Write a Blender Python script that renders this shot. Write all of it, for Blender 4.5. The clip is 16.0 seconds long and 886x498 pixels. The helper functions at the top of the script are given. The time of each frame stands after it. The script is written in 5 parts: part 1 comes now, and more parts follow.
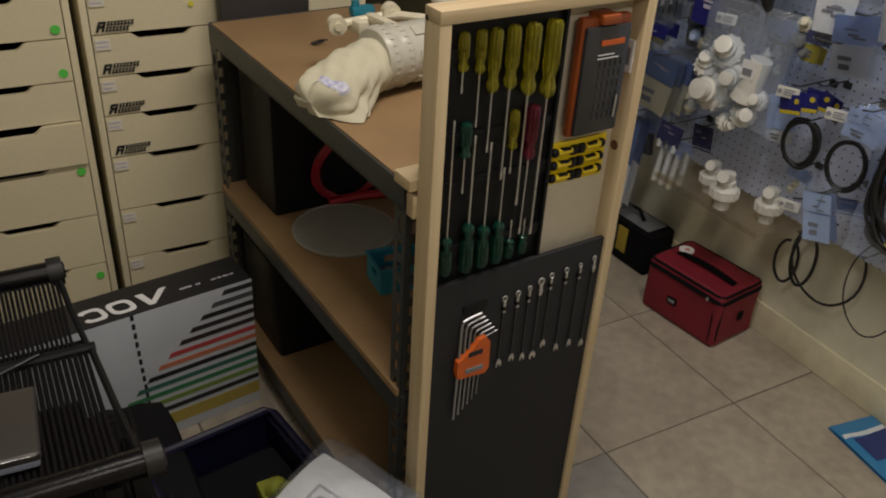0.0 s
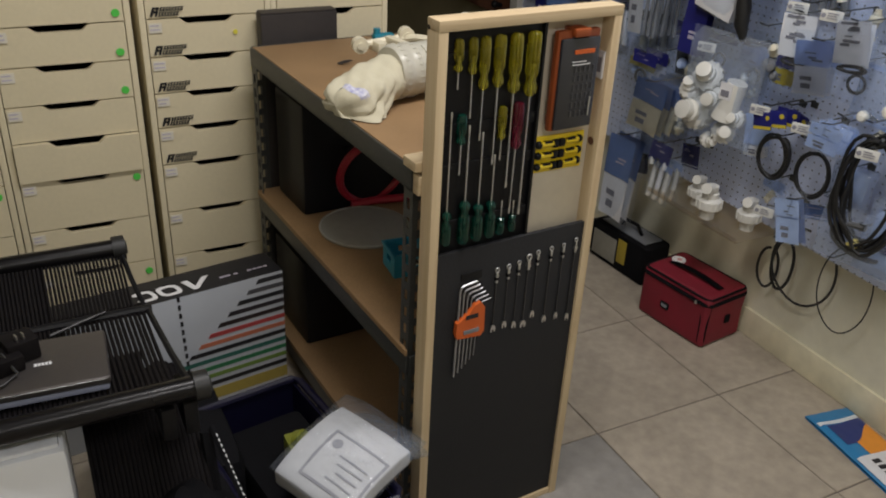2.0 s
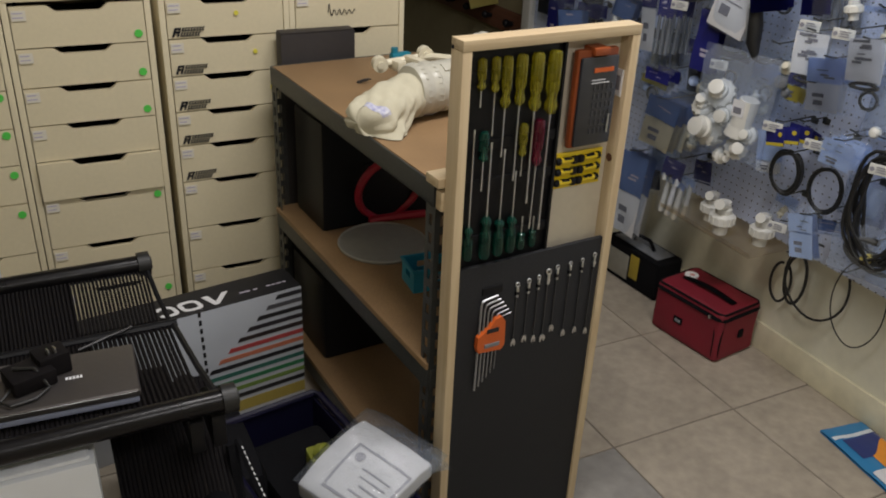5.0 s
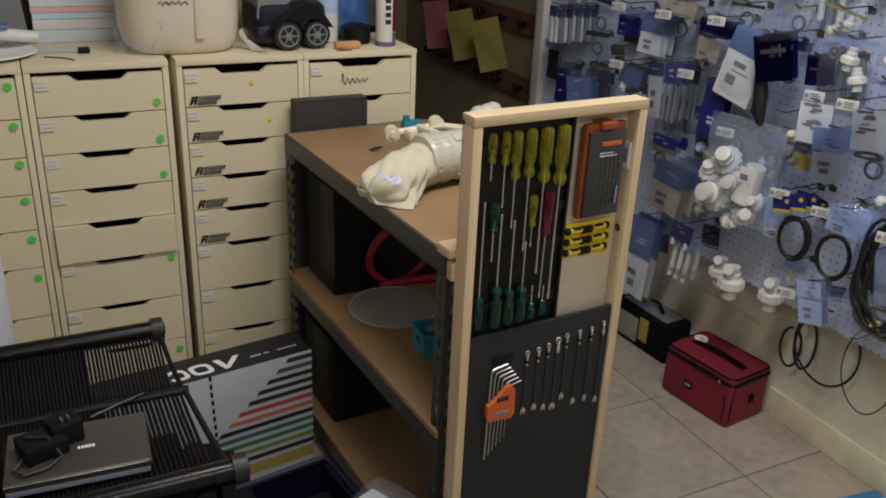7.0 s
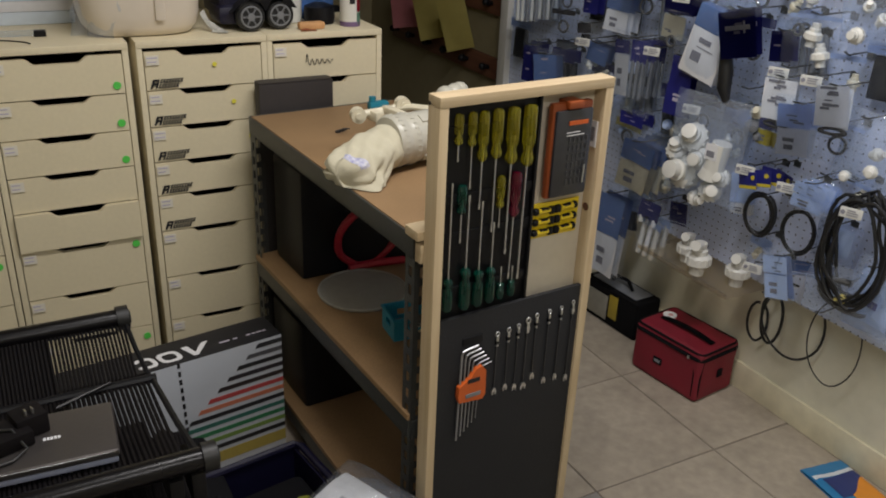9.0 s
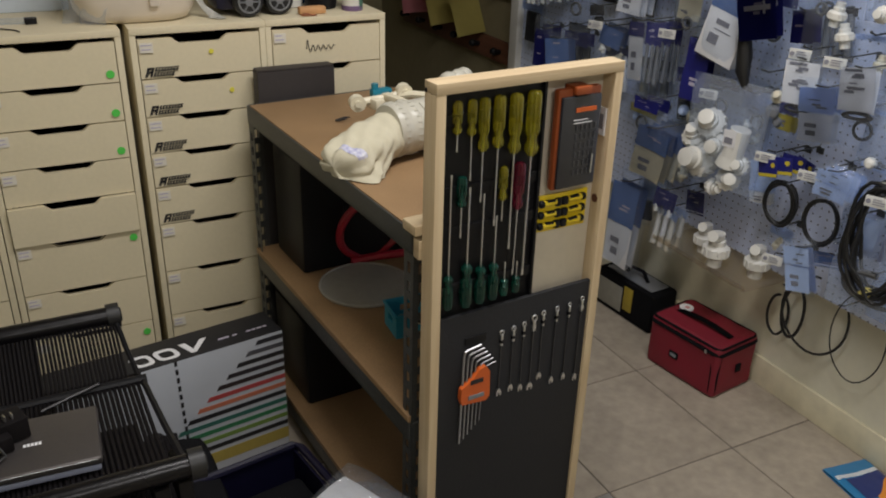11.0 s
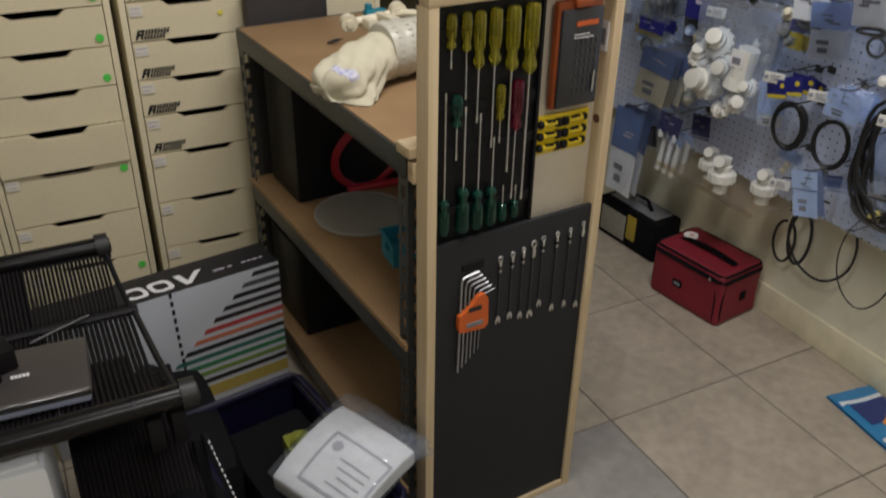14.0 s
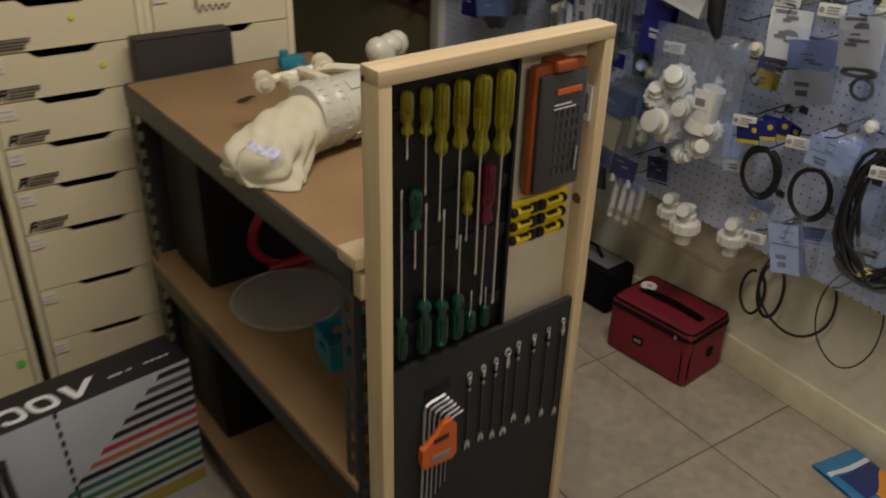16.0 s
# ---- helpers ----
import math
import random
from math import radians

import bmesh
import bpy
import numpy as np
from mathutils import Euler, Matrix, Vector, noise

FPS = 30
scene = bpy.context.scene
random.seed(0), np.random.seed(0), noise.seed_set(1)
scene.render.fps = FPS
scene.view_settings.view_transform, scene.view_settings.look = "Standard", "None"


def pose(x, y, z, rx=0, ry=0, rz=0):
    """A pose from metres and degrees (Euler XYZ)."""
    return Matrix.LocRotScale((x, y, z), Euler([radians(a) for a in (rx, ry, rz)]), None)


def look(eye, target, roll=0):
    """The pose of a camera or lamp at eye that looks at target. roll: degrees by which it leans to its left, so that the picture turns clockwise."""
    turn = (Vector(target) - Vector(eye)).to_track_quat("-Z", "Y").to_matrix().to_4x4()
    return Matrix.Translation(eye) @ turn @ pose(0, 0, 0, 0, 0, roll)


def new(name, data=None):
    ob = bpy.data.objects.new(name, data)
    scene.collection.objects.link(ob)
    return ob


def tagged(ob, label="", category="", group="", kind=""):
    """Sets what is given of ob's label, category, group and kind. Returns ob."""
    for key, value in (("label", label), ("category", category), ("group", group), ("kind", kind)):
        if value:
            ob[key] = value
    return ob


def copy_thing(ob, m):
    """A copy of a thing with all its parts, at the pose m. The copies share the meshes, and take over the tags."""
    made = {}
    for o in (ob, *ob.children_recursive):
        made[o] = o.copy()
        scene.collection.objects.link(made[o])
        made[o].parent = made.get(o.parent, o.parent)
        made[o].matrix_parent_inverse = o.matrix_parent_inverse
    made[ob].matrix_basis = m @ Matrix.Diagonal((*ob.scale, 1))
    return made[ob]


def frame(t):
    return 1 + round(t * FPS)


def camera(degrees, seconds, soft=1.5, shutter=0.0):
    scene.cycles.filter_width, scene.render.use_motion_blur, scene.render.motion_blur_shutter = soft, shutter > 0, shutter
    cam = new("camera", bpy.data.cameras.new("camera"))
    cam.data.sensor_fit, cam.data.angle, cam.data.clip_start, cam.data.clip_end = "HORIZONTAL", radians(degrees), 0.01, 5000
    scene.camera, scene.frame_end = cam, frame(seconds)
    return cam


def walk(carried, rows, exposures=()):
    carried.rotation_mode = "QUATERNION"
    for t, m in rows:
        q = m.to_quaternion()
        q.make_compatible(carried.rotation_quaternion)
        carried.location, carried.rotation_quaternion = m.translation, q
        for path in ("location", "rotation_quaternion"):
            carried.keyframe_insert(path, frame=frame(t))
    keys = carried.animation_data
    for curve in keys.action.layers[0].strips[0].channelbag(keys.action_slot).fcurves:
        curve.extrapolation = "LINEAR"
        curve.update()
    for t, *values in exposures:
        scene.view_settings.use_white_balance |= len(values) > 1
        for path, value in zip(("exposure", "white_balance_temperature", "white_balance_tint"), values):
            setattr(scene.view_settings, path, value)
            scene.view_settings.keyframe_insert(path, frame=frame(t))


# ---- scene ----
cam = camera(54.8, 16.0, soft=1.9, shutter=0.5)
PATH = [
    (0, (0.185, -0.136, 1.576), (1.047, 1.338, 0.535), 3.6),
    (0.5, (0.159, -0.154, 1.573), (1.067, 1.313, 0.561), 4.0),
    (1, (0.138, -0.271, 1.583), (0.983, 1.286, 0.654), 2.1),
    (1.5, (0.128, -0.387, 1.576), (0.903, 1.179, 0.603), 2.4),
    (2, (0.085, -0.43, 1.591), (0.913, 1.127, 0.649), 3.0),
    (2.5, (0.048, -0.443, 1.597), (0.884, 1.125, 0.677), 2.8),
    (3, (0.036, -0.446, 1.597), (0.884, 1.118, 0.682), 2.8),
    (3.5, (0.038, -0.441, 1.596), (0.888, 1.122, 0.683), 2.9),
    (4, (0.04, -0.438, 1.597), (0.883, 1.129, 0.684), 2.9),
    (6.5, (0.043, -0.438, 1.613), (0.853, 1.188, 0.775), 2.1),
    (7, (0.035, -0.44, 1.637), (0.861, 1.198, 0.841), 2.6),
    (7.5, (0.035, -0.439, 1.637), (0.84, 1.206, 0.834), 2.3),
    (8, (0.038, -0.436, 1.635), (0.845, 1.206, 0.827), 2.2),
    (8.5, (0.043, -0.433, 1.637), (0.897, 1.17, 0.8), 2.4),
    (9, (0.044, -0.433, 1.637), (0.924, 1.157, 0.801), 2.5),
    (11.5, (0.129, -0.36, 1.602), (0.944, 1.235, 0.713), 1.3),
    (12, (0.131, -0.355, 1.591), (0.936, 1.219, 0.657), 1.0),
    (12.5, (0.131, -0.354, 1.592), (0.939, 1.213, 0.647), 1.0),
    (13, (0.136, -0.35, 1.582), (0.936, 1.2, 0.604), 1.0),
    (13.5, (0.139, -0.349, 1.565), (0.924, 1.171, 0.528), 1.1),
    (14, (0.149, -0.346, 1.572), (0.947, 1.193, 0.574), 1.0),
    (14.5, (0.16, -0.333, 1.598), (0.966, 1.259, 0.695), 1.1),
    (15, (0.183, -0.314, 1.59), (0.983, 1.278, 0.682), 1.1),
    (15.5, (0.214, -0.24, 1.577), (1.044, 1.315, 0.632), 1.5),
    (16, (0.263, 0.009, 1.564), (1.241, 1.451, 0.583), 1.6),
]
EXPOSURES = [(0.0, -0.38, 7100, 10), (0.5, -0.38, 7100, 10), (1.0, -0.18, 6800, 10), (1.5, -0.05, 6450, 10), (2.0, 0.0, 6500, 10), (15.0, 0.0, 6500, 10), (15.5, -0.06, 6600, 10), (16.0, -0.38, 7300, 10)]
walk(cam, [(t, look(eye, target, roll)) for t, eye, target, roll in PATH], EXPOSURES)

# ---- light ----
world = bpy.data.worlds.new("world")
scene.world = world
world.use_nodes = True
world.node_tree.nodes["Background"].inputs[0].default_value = (0.9, 0.95, 1.0, 1)
world.node_tree.nodes["Background"].inputs[1].default_value = 0.15
scene.view_settings.exposure = 0.0


def area(name, at, target, w, h, watts, col):
    d = bpy.data.lights.new(name, "AREA")
    d.shape, d.size, d.size_y, d.energy, d.color = "RECTANGLE", w, h, watts, col
    o = new(name, d)
    o.matrix_basis = look(at, target)
    return o


area("ceiling_lamp", (0.95, 0.72, 2.60), (0.95, 0.73, 0), 1.2, 0.28, 29, (1.0, 0.97, 0.96))
area("ceiling_lamp", (0.50, -1.1, 2.60), (0.50, -1.09, 0), 1.2, 0.28, 21, (1.0, 0.97, 0.96))


# ---- materials ----
def M(name, col, rough=0.6, metal=0.0, var=0.12, scale=40.0, bump=0.03, coarse=4.0, spec=0.5, stain=None):
    """Colour with variation at two scales and a fine relief."""
    m = bpy.data.materials.new(name)
    m.use_nodes = True
    n, l = m.node_tree.nodes, m.node_tree.links
    b = n["Principled BSDF"]
    tc = n.new("ShaderNodeTexCoord")
    fine, big = n.new("ShaderNodeTexNoise"), n.new("ShaderNodeTexNoise")
    fine.inputs["Scale"].default_value, big.inputs["Scale"].default_value = scale, coarse
    fine.inputs["Detail"].default_value, big.inputs["Detail"].default_value = 5, 4
    for t in (fine, big):
        l.new(tc.outputs["Object"], t.inputs["Vector"])
    add = n.new("ShaderNodeMath")
    add.operation = "ADD"
    l.new(fine.outputs[0], add.inputs[0]), l.new(big.outputs[0], add.inputs[1])
    ramp = n.new("ShaderNodeMapRange")
    ramp.inputs[1].default_value, ramp.inputs[2].default_value = 0.65, 1.35
    ramp.inputs[3].default_value, ramp.inputs[4].default_value = 0, 1
    l.new(add.outputs[0], ramp.inputs[0])
    mix = n.new("ShaderNodeMix")
    mix.data_type = "RGBA"
    dark = [c * (1 - var) for c in col] if stain is None else stain
    mix.inputs[6].default_value = (*dark, 1)
    mix.inputs[7].default_value = (*[min(1, c * (1 + var)) for c in col], 1)
    l.new(ramp.outputs[0], mix.inputs[0])
    l.new(mix.outputs[2], b.inputs["Base Color"])
    b.inputs["Roughness"].default_value, b.inputs["Metallic"].default_value = rough, metal
    b.inputs["Specular IOR Level"].default_value = spec
    rr = n.new("ShaderNodeMapRange")
    rr.inputs[3].default_value, rr.inputs[4].default_value = max(0.02, rough - 0.1), min(1, rough + 0.1)
    l.new(big.outputs[0], rr.inputs[0]), l.new(rr.outputs[0], b.inputs["Roughness"])
    if bump:
        bp = n.new("ShaderNodeBump")
        bp.inputs["Strength"].default_value, bp.inputs["Distance"].default_value = bump * 4, 0.004
        l.new(fine.outputs[0], bp.inputs["Height"]), l.new(bp.outputs[0], b.inputs["Normal"])
    return m


def wood(name, col, dark, rough=0.55, axis=2, scale=1.0, knots=0.0):
    """Timber with grain along one axis."""
    m = M(name, col, rough, 0, 0.1, 60, 0.02)
    n, l = m.node_tree.nodes, m.node_tree.links
    b = n["Principled BSDF"]
    tc, mp, w = n.new("ShaderNodeTexCoord"), n.new("ShaderNodeMapping"), n.new("ShaderNodeTexNoise")
    s = [60 * scale] * 3
    s[axis] = 2.5 * scale
    mp.inputs["Scale"].default_value = s
    w.inputs["Scale"].default_value, w.inputs["Detail"].default_value, w.inputs["Distortion"].default_value = 1.0, 6, 0.6
    l.new(tc.outputs["Object"], mp.inputs["Vector"]), l.new(mp.outputs[0], w.inputs["Vector"])
    mix = n.new("ShaderNodeMix")
    mix.data_type = "RGBA"
    mix.inputs[6].default_value, mix.inputs[7].default_value = (*dark, 1), (*col, 1)
    mr = n.new("ShaderNodeMapRange")
    mr.inputs[1].default_value, mr.inputs[2].default_value = 0.3, 0.6
    l.new(w.outputs[0], mr.inputs[0]), l.new(mr.outputs[0], mix.inputs[0]), l.new(mix.outputs[2], b.inputs["Base Color"])
    return m


def film(name, tint=(0.93, 0.96, 1.0), haze=0.05, bump=0.35, scale=45.0, gloss=0.8):
    """Thin clear plastic: see-through, with a sharp crinkled sheen and a little milkiness."""
    m = bpy.data.materials.new(name)
    m.use_nodes = True
    n, l = m.node_tree.nodes, m.node_tree.links
    n.remove(n["Principled BSDF"])
    out = n["Material Output"]
    tr, gl, df = n.new("ShaderNodeBsdfTransparent"), n.new("ShaderNodeBsdfGlossy"), n.new("ShaderNodeBsdfDiffuse")
    tr.inputs[0].default_value = (*tint, 1)
    gl.inputs["Roughness"].default_value = 0.07
    df.inputs[0].default_value = (0.80, 0.87, 1.0, 1)
    lw = n.new("ShaderNodeLayerWeight")
    lw.inputs["Blend"].default_value = 0.5
    nz, bp, tc = n.new("ShaderNodeTexNoise"), n.new("ShaderNodeBump"), n.new("ShaderNodeTexCoord")
    nz.inputs["Scale"].default_value, nz.inputs["Detail"].default_value = scale, 3
    bp.inputs["Strength"].default_value, bp.inputs["Distance"].default_value = bump, 0.01
    l.new(tc.outputs["Object"], nz.inputs["Vector"]), l.new(nz.outputs[0], bp.inputs["Height"])
    for q in (gl, lw):
        l.new(bp.outputs[0], q.inputs["Normal"])
    pw, k = n.new("ShaderNodeMath"), n.new("ShaderNodeMath")
    pw.operation, pw.inputs[1].default_value = "POWER", 4.0
    l.new(lw.outputs["Facing"], pw.inputs[0])
    k.operation, k.use_clamp = "MULTIPLY_ADD", True
    k.inputs[1].default_value, k.inputs[2].default_value = gloss * 0.38, 0.04 * gloss
    l.new(pw.outputs[0], k.inputs[0])
    m1, m2 = n.new("ShaderNodeMixShader"), n.new("ShaderNodeMixShader")
    m1.inputs[0].default_value = haze
    l.new(tr.outputs[0], m1.inputs[1]), l.new(df.outputs[0], m1.inputs[2])
    l.new(k.outputs[0], m2.inputs[0]), l.new(m1.outputs[0], m2.inputs[1]), l.new(gl.outputs[0], m2.inputs[2])
    l.new(m2.outputs[0], out.inputs[0])
    return m


CREAM = M("cream_lacquer", (0.74, 0.655, 0.455), 0.45, var=0.04, scale=90, bump=0.008, coarse=3)
CARCASS = M("cream_board", (0.725, 0.645, 0.45), 0.5, var=0.05, scale=60, bump=0.01)
SHADEIN = M("drawer_inside", (0.05, 0.045, 0.035), 0.8)
WALL = M("cream_wall_paint", (0.72, 0.695, 0.56), 0.7, var=0.07, scale=25, bump=0.03, coarse=2.5)
WALLB = M("olive_wall_paint", (0.30, 0.26, 0.15), 0.75, var=0.08, scale=25, bump=0.03)
SKIRT = M("skirting_paint", (0.72, 0.67, 0.49), 0.5, var=0.12, scale=20, bump=0.03, coarse=8)
CEIL = M("ceiling_paint", (0.75, 0.73, 0.68), 0.8, var=0.03)
GROUT = M("grout", (0.16, 0.14, 0.12), 0.9, var=0.3, scale=120, bump=0.1)
STEEL = M("hammered_grey_steel", (0.075, 0.078, 0.075), 0.45, 0.5, var=0.2, scale=220, bump=0.08)
MDF = M("brown_fibreboard", (0.285, 0.175, 0.084), 0.6, var=0.2, scale=300, bump=0.02, coarse=7)
PINE = wood("pine", (0.64, 0.51, 0.325), (0.53, 0.395, 0.235))
PINEX = wood("pine_cross", (0.64, 0.51, 0.325), (0.53, 0.395, 0.235), axis=0)
BACKING = M("white_backing_board", (0.60, 0.54, 0.43), 0.6, var=0.05, scale=50)
BLACKFOAM = M("black_foam_board", (0.0095, 0.010, 0.0125), 0.75, var=0.2, scale=200, bump=0.05)
BLACKPL = M("black_plastic", (0.008, 0.008, 0.0095), 0.42, var=0.2, scale=90, bump=0.02, spec=0.22)
BLACKCL = M("black_cloth", (0.008, 0.008, 0.0095), 0.9, var=0.3, scale=300, bump=0.15, spec=0.1)
REDCL = M("red_nylon", (0.20, 0.008, 0.022), 0.6, var=0.2, scale=420, bump=0.12, coarse=9)
WHITEPL = M("white_plastic", (0.74, 0.73, 0.68), 0.35, var=0.04, scale=40, bump=0.01)
IVORY = M("aged_white_plastic", (0.70, 0.64, 0.48), 0.4, var=0.08, scale=40, bump=0.015)
CLOTH = M("white_filter_cloth", (0.56, 0.52, 0.385), 0.9, var=0.06, scale=420, bump=0.05, coarse=14)
CHROME = M("chrome_steel", (0.66, 0.67, 0.69), 0.30, 1.0, var=0.05, scale=60, bump=0.0)
PAPER = M("white_paper", (0.80, 0.80, 0.82), 0.7, var=0.03, scale=30, bump=0.01)
INK = M("grey_ink", (0.22, 0.22, 0.26), 0.7, var=0.1)
BLACKINK = M("black_ink", (0.012, 0.012, 0.015), 0.6, var=0.1)
LABELPAPER = M("label_paper", (0.74, 0.70, 0.60), 0.6, var=0.03)
LAVENDER = M("lavender_ink", (0.50, 0.46, 0.56), 0.7, var=0.1)
GREENDOT = M("green_sticker", (0.10, 0.62, 0.09), 0.5, var=0.04)
YELLOWDOT = M("yellow_sticker", (0.78, 0.70, 0.08), 0.5, var=0.04)
NAVY = M("navy_card", (0.016, 0.018, 0.17), 0.45, var=0.12, scale=20, bump=0.01)
BLUE = M("blue_card", (0.11, 0.19, 0.42), 0.45, var=0.12, scale=20, bump=0.01)
SKY = M("pale_blue_card", (0.46, 0.58, 0.84), 0.5, var=0.10, scale=20, bump=0.01)
CLEAR = film("clear_plastic", haze=0.035, bump=0.6, scale=70, gloss=1.1)
HAZY = film("hazy_plastic", haze=0.13, tint=(0.90, 0.94, 1.0))
RUBBER = M("black_rubber", (0.012, 0.012, 0.012), 0.5, var=0.2, scale=80, bump=0.02)


# ---- building helpers ----
class G:
    """Gathers shapes in one bmesh."""

    def __init__(self):
        self.bm = bmesh.new()

    def box(self, lo, hi, bev=0.0, m=None, seg=2):
        c = [(a + b) / 2 for a, b in zip(lo, hi)]
        s = [abs(b - a) for a, b in zip(lo, hi)]
        mt = Matrix.Translation(c) @ Matrix.Diagonal((*s, 1))
        vs = bmesh.ops.create_cube(self.bm, size=1, matrix=(m @ mt) if m else mt)["verts"]
        if bev:
            es = list({e for v in vs for e in v.link_edges})
            bmesh.ops.bevel(self.bm, geom=es, offset=bev, segments=seg, affect="EDGES", profile=0.6)
        return self

    def cyl(self, p0, p1, r0, r1=None, seg=14):
        p0, p1 = Vector(p0), Vector(p1)
        d = p1 - p0
        mt = Matrix.Translation((p0 + p1) / 2) @ d.to_track_quat("Z", "Y").to_matrix().to_4x4()
        bmesh.ops.create_cone(self.bm, cap_ends=True, segments=seg, radius1=max(r0, 1e-5), radius2=max(r0 if r1 is None else r1, 1e-5), depth=d.length, matrix=mt)
        return self

    def lathe(self, prof, m=None, seg=20):
        m = m or Matrix()
        rings = []
        for r, z in prof:
            rings.append([self.bm.verts.new(m @ Vector((max(r, 1e-4) * math.cos(2 * math.pi * k / seg), max(r, 1e-4) * math.sin(2 * math.pi * k / seg), z))) for k in range(seg)])
        for a, b in zip(rings, rings[1:]):
            for k in range(seg):
                self.bm.faces.new((a[k], a[(k + 1) % seg], b[(k + 1) % seg], b[k]))
        self.bm.faces.new(list(reversed(rings[0])))
        self.bm.faces.new(rings[-1])
        return self

    def tube(self, pts, r, seg=8, closed=False):
        pts = [Vector(p) for p in pts]
        n, rings, up = len(pts), [], None
        for i, p in enumerate(pts):
            a = pts[(i - 1) % n] if closed or i else p
            b = pts[(i + 1) % n] if closed or i < n - 1 else p
            d = (b - a).normalized()
            if up is None:
                up = d.orthogonal().normalized()
            up = (up - d * up.dot(d)).normalized()
            side = d.cross(up)
            rr = r[i] if isinstance(r, (list, tuple)) else r
            rings.append([self.bm.verts.new(p + rr * (math.cos(2 * math.pi * k / seg) * up + math.sin(2 * math.pi * k / seg) * side)) for k in range(seg)])
        for i in range(n if closed else n - 1):
            a, b = rings[i], rings[(i + 1) % n]
            for k in range(seg):
                self.bm.faces.new((a[k], a[(k + 1) % seg], b[(k + 1) % seg], b[k]))
        if not closed:
            self.bm.faces.new(list(reversed(rings[0])))
            self.bm.faces.new(rings[-1])
        return self

    def poly(self, pts, depth, m=None):
        """A flat outline in x and z, given thickness along +y."""
        m = m or Matrix()
        f = [self.bm.verts.new(m @ Vector((x, 0, z))) for x, z in pts]
        b = [self.bm.verts.new(m @ Vector((x, depth, z))) for x, z in pts]
        self.bm.faces.new(f), self.bm.faces.new(list(reversed(b)))
        for i in range(len(pts)):
            j = (i + 1) % len(pts)
            self.bm.faces.new((f[j], f[i], b[i], b[j]))
        return self

    def ball(self, c, r, m=None, seg=14, rough=0.0, seed=0.0):
        r = r if isinstance(r, (tuple, list)) else (r, r, r)
        mt = (m or Matrix()) @ Matrix.Translation(c) @ Matrix.Diagonal((*r, 1))
        vs = bmesh.ops.create_uvsphere(self.bm, u_segments=seg, v_segments=max(6, seg * 2 // 3), radius=1, matrix=mt)["verts"]
        if rough:
            for v in vs:
                d = (v.co - mt.translation)
                v.co += d * rough * noise.noise(v.co * 22 + Vector((seed, seed * 2, 0)))
        return self

    def sheet(self, fn, nu, nv, thick=0.0):
        """A surface fn(u, v) with u and v from 0 to 1; thick gives it a back."""
        g = [[self.bm.verts.new(fn(i / nu, j / nv)) for j in range(nv + 1)] for i in range(nu + 1)]
        fs = [self.bm.faces.new((g[i][j], g[i + 1][j], g[i + 1][j + 1], g[i][j + 1])) for i in range(nu) for j in range(nv)]
        if thick:
            bmesh.ops.solidify(self.bm, geom=fs, thickness=thick)
        return self


def part(name, g, material, parent=None, label="", sharp=35):
    me = bpy.data.meshes.new(name)
    bmesh.ops.recalc_face_normals(g.bm, faces=g.bm.faces)
    g.bm.to_mesh(me)
    g.bm.free()
    me.polygons.foreach_set("use_smooth", [True] * len(me.polygons))
    me.set_sharp_from_angle(angle=radians(sharp))
    me.materials.append(material)
    o = new(name, me)
    if parent:
        o.parent = parent
    return tagged(o, label) if label else o


def thing(name, label, category, m=None, group="", kind=""):
    o = new(name)
    o.empty_display_size = 0.05
    o.matrix_basis = m or Matrix()
    return tagged(o, label, category, group, kind)


def single(name, g, material, label, category, group="", kind=""):
    return tagged(part(name, g, material), label, category, group, kind)


# ---- the room ----
XE = 2.18
single("wall_east", G().box((XE, -2.8, 0), (XE + 0.15, 2.87, 2.62)), WALL, "cream painted wall behind the pegboard", "wall", kind="structure")
single("wall_east_rear", G().box((XE, 2.87, 0), (XE + 0.15, 4.6, 2.62)), WALLB, "olive brown painted wall behind the hook rails", "wall", kind="structure")
single("wall_west", G().box((-1.75, -2.8, 0), (-1.6, 4.6, 2.62)), WALL, "cream painted wall", "wall", kind="structure")
single("wall_south", G().box((-1.6, -2.8, 0), (XE, -2.65, 2.62)), WALL, "cream painted wall", "wall", kind="structure")
single("wall_north", G().box((-1.6, 4.45, 0), (XE, 4.6, 2.62)), WALLB, "olive brown painted wall", "wall", kind="structure")
single("wall_behind_cabinets", G().box((-1.6, 2.50, 0), (1.16, 2.62, 2.62)), WALLB, "olive brown painted partition behind the drawer units", "wall", kind="structure")
single("ceiling", G().box((-1.75, -2.8, 2.62), (XE + 0.15, 4.6, 2.72)), CEIL, "off-white painted ceiling", "ceiling", kind="structure")
single("baseboard", G().box((XE - 0.012, -2.6, 0.0), (XE - 0.0005, 2.9, 0.10), 0.004), SKIRT, "scuffed cream skirting along the wall", "baseboard", kind="structure")
floor = single("floor", G().box((-1.75, -2.8, -0.12), (XE + 0.15, 4.6, -0.004)), GROUT, "beige stone tiled floor with dark grout", "floor", kind="structure")
for lx, ly in ((0.95, 0.72), (0.50, -1.1)):
    lf = thing("ceiling_light", "white fluorescent batten fitting on the ceiling", "ceiling light", pose(lx, ly, 2.62))
    part("housing", G().box((-0.63, -0.16, -0.012), (0.63, 0.16, 0.0), 0.004), WHITEPL, lf)


# ---- drawer units ----
BOTTOMS = [1.018, 0.914, 0.811, 0.709, 0.597, 0.445, 0.298, 0.152, 0.035]


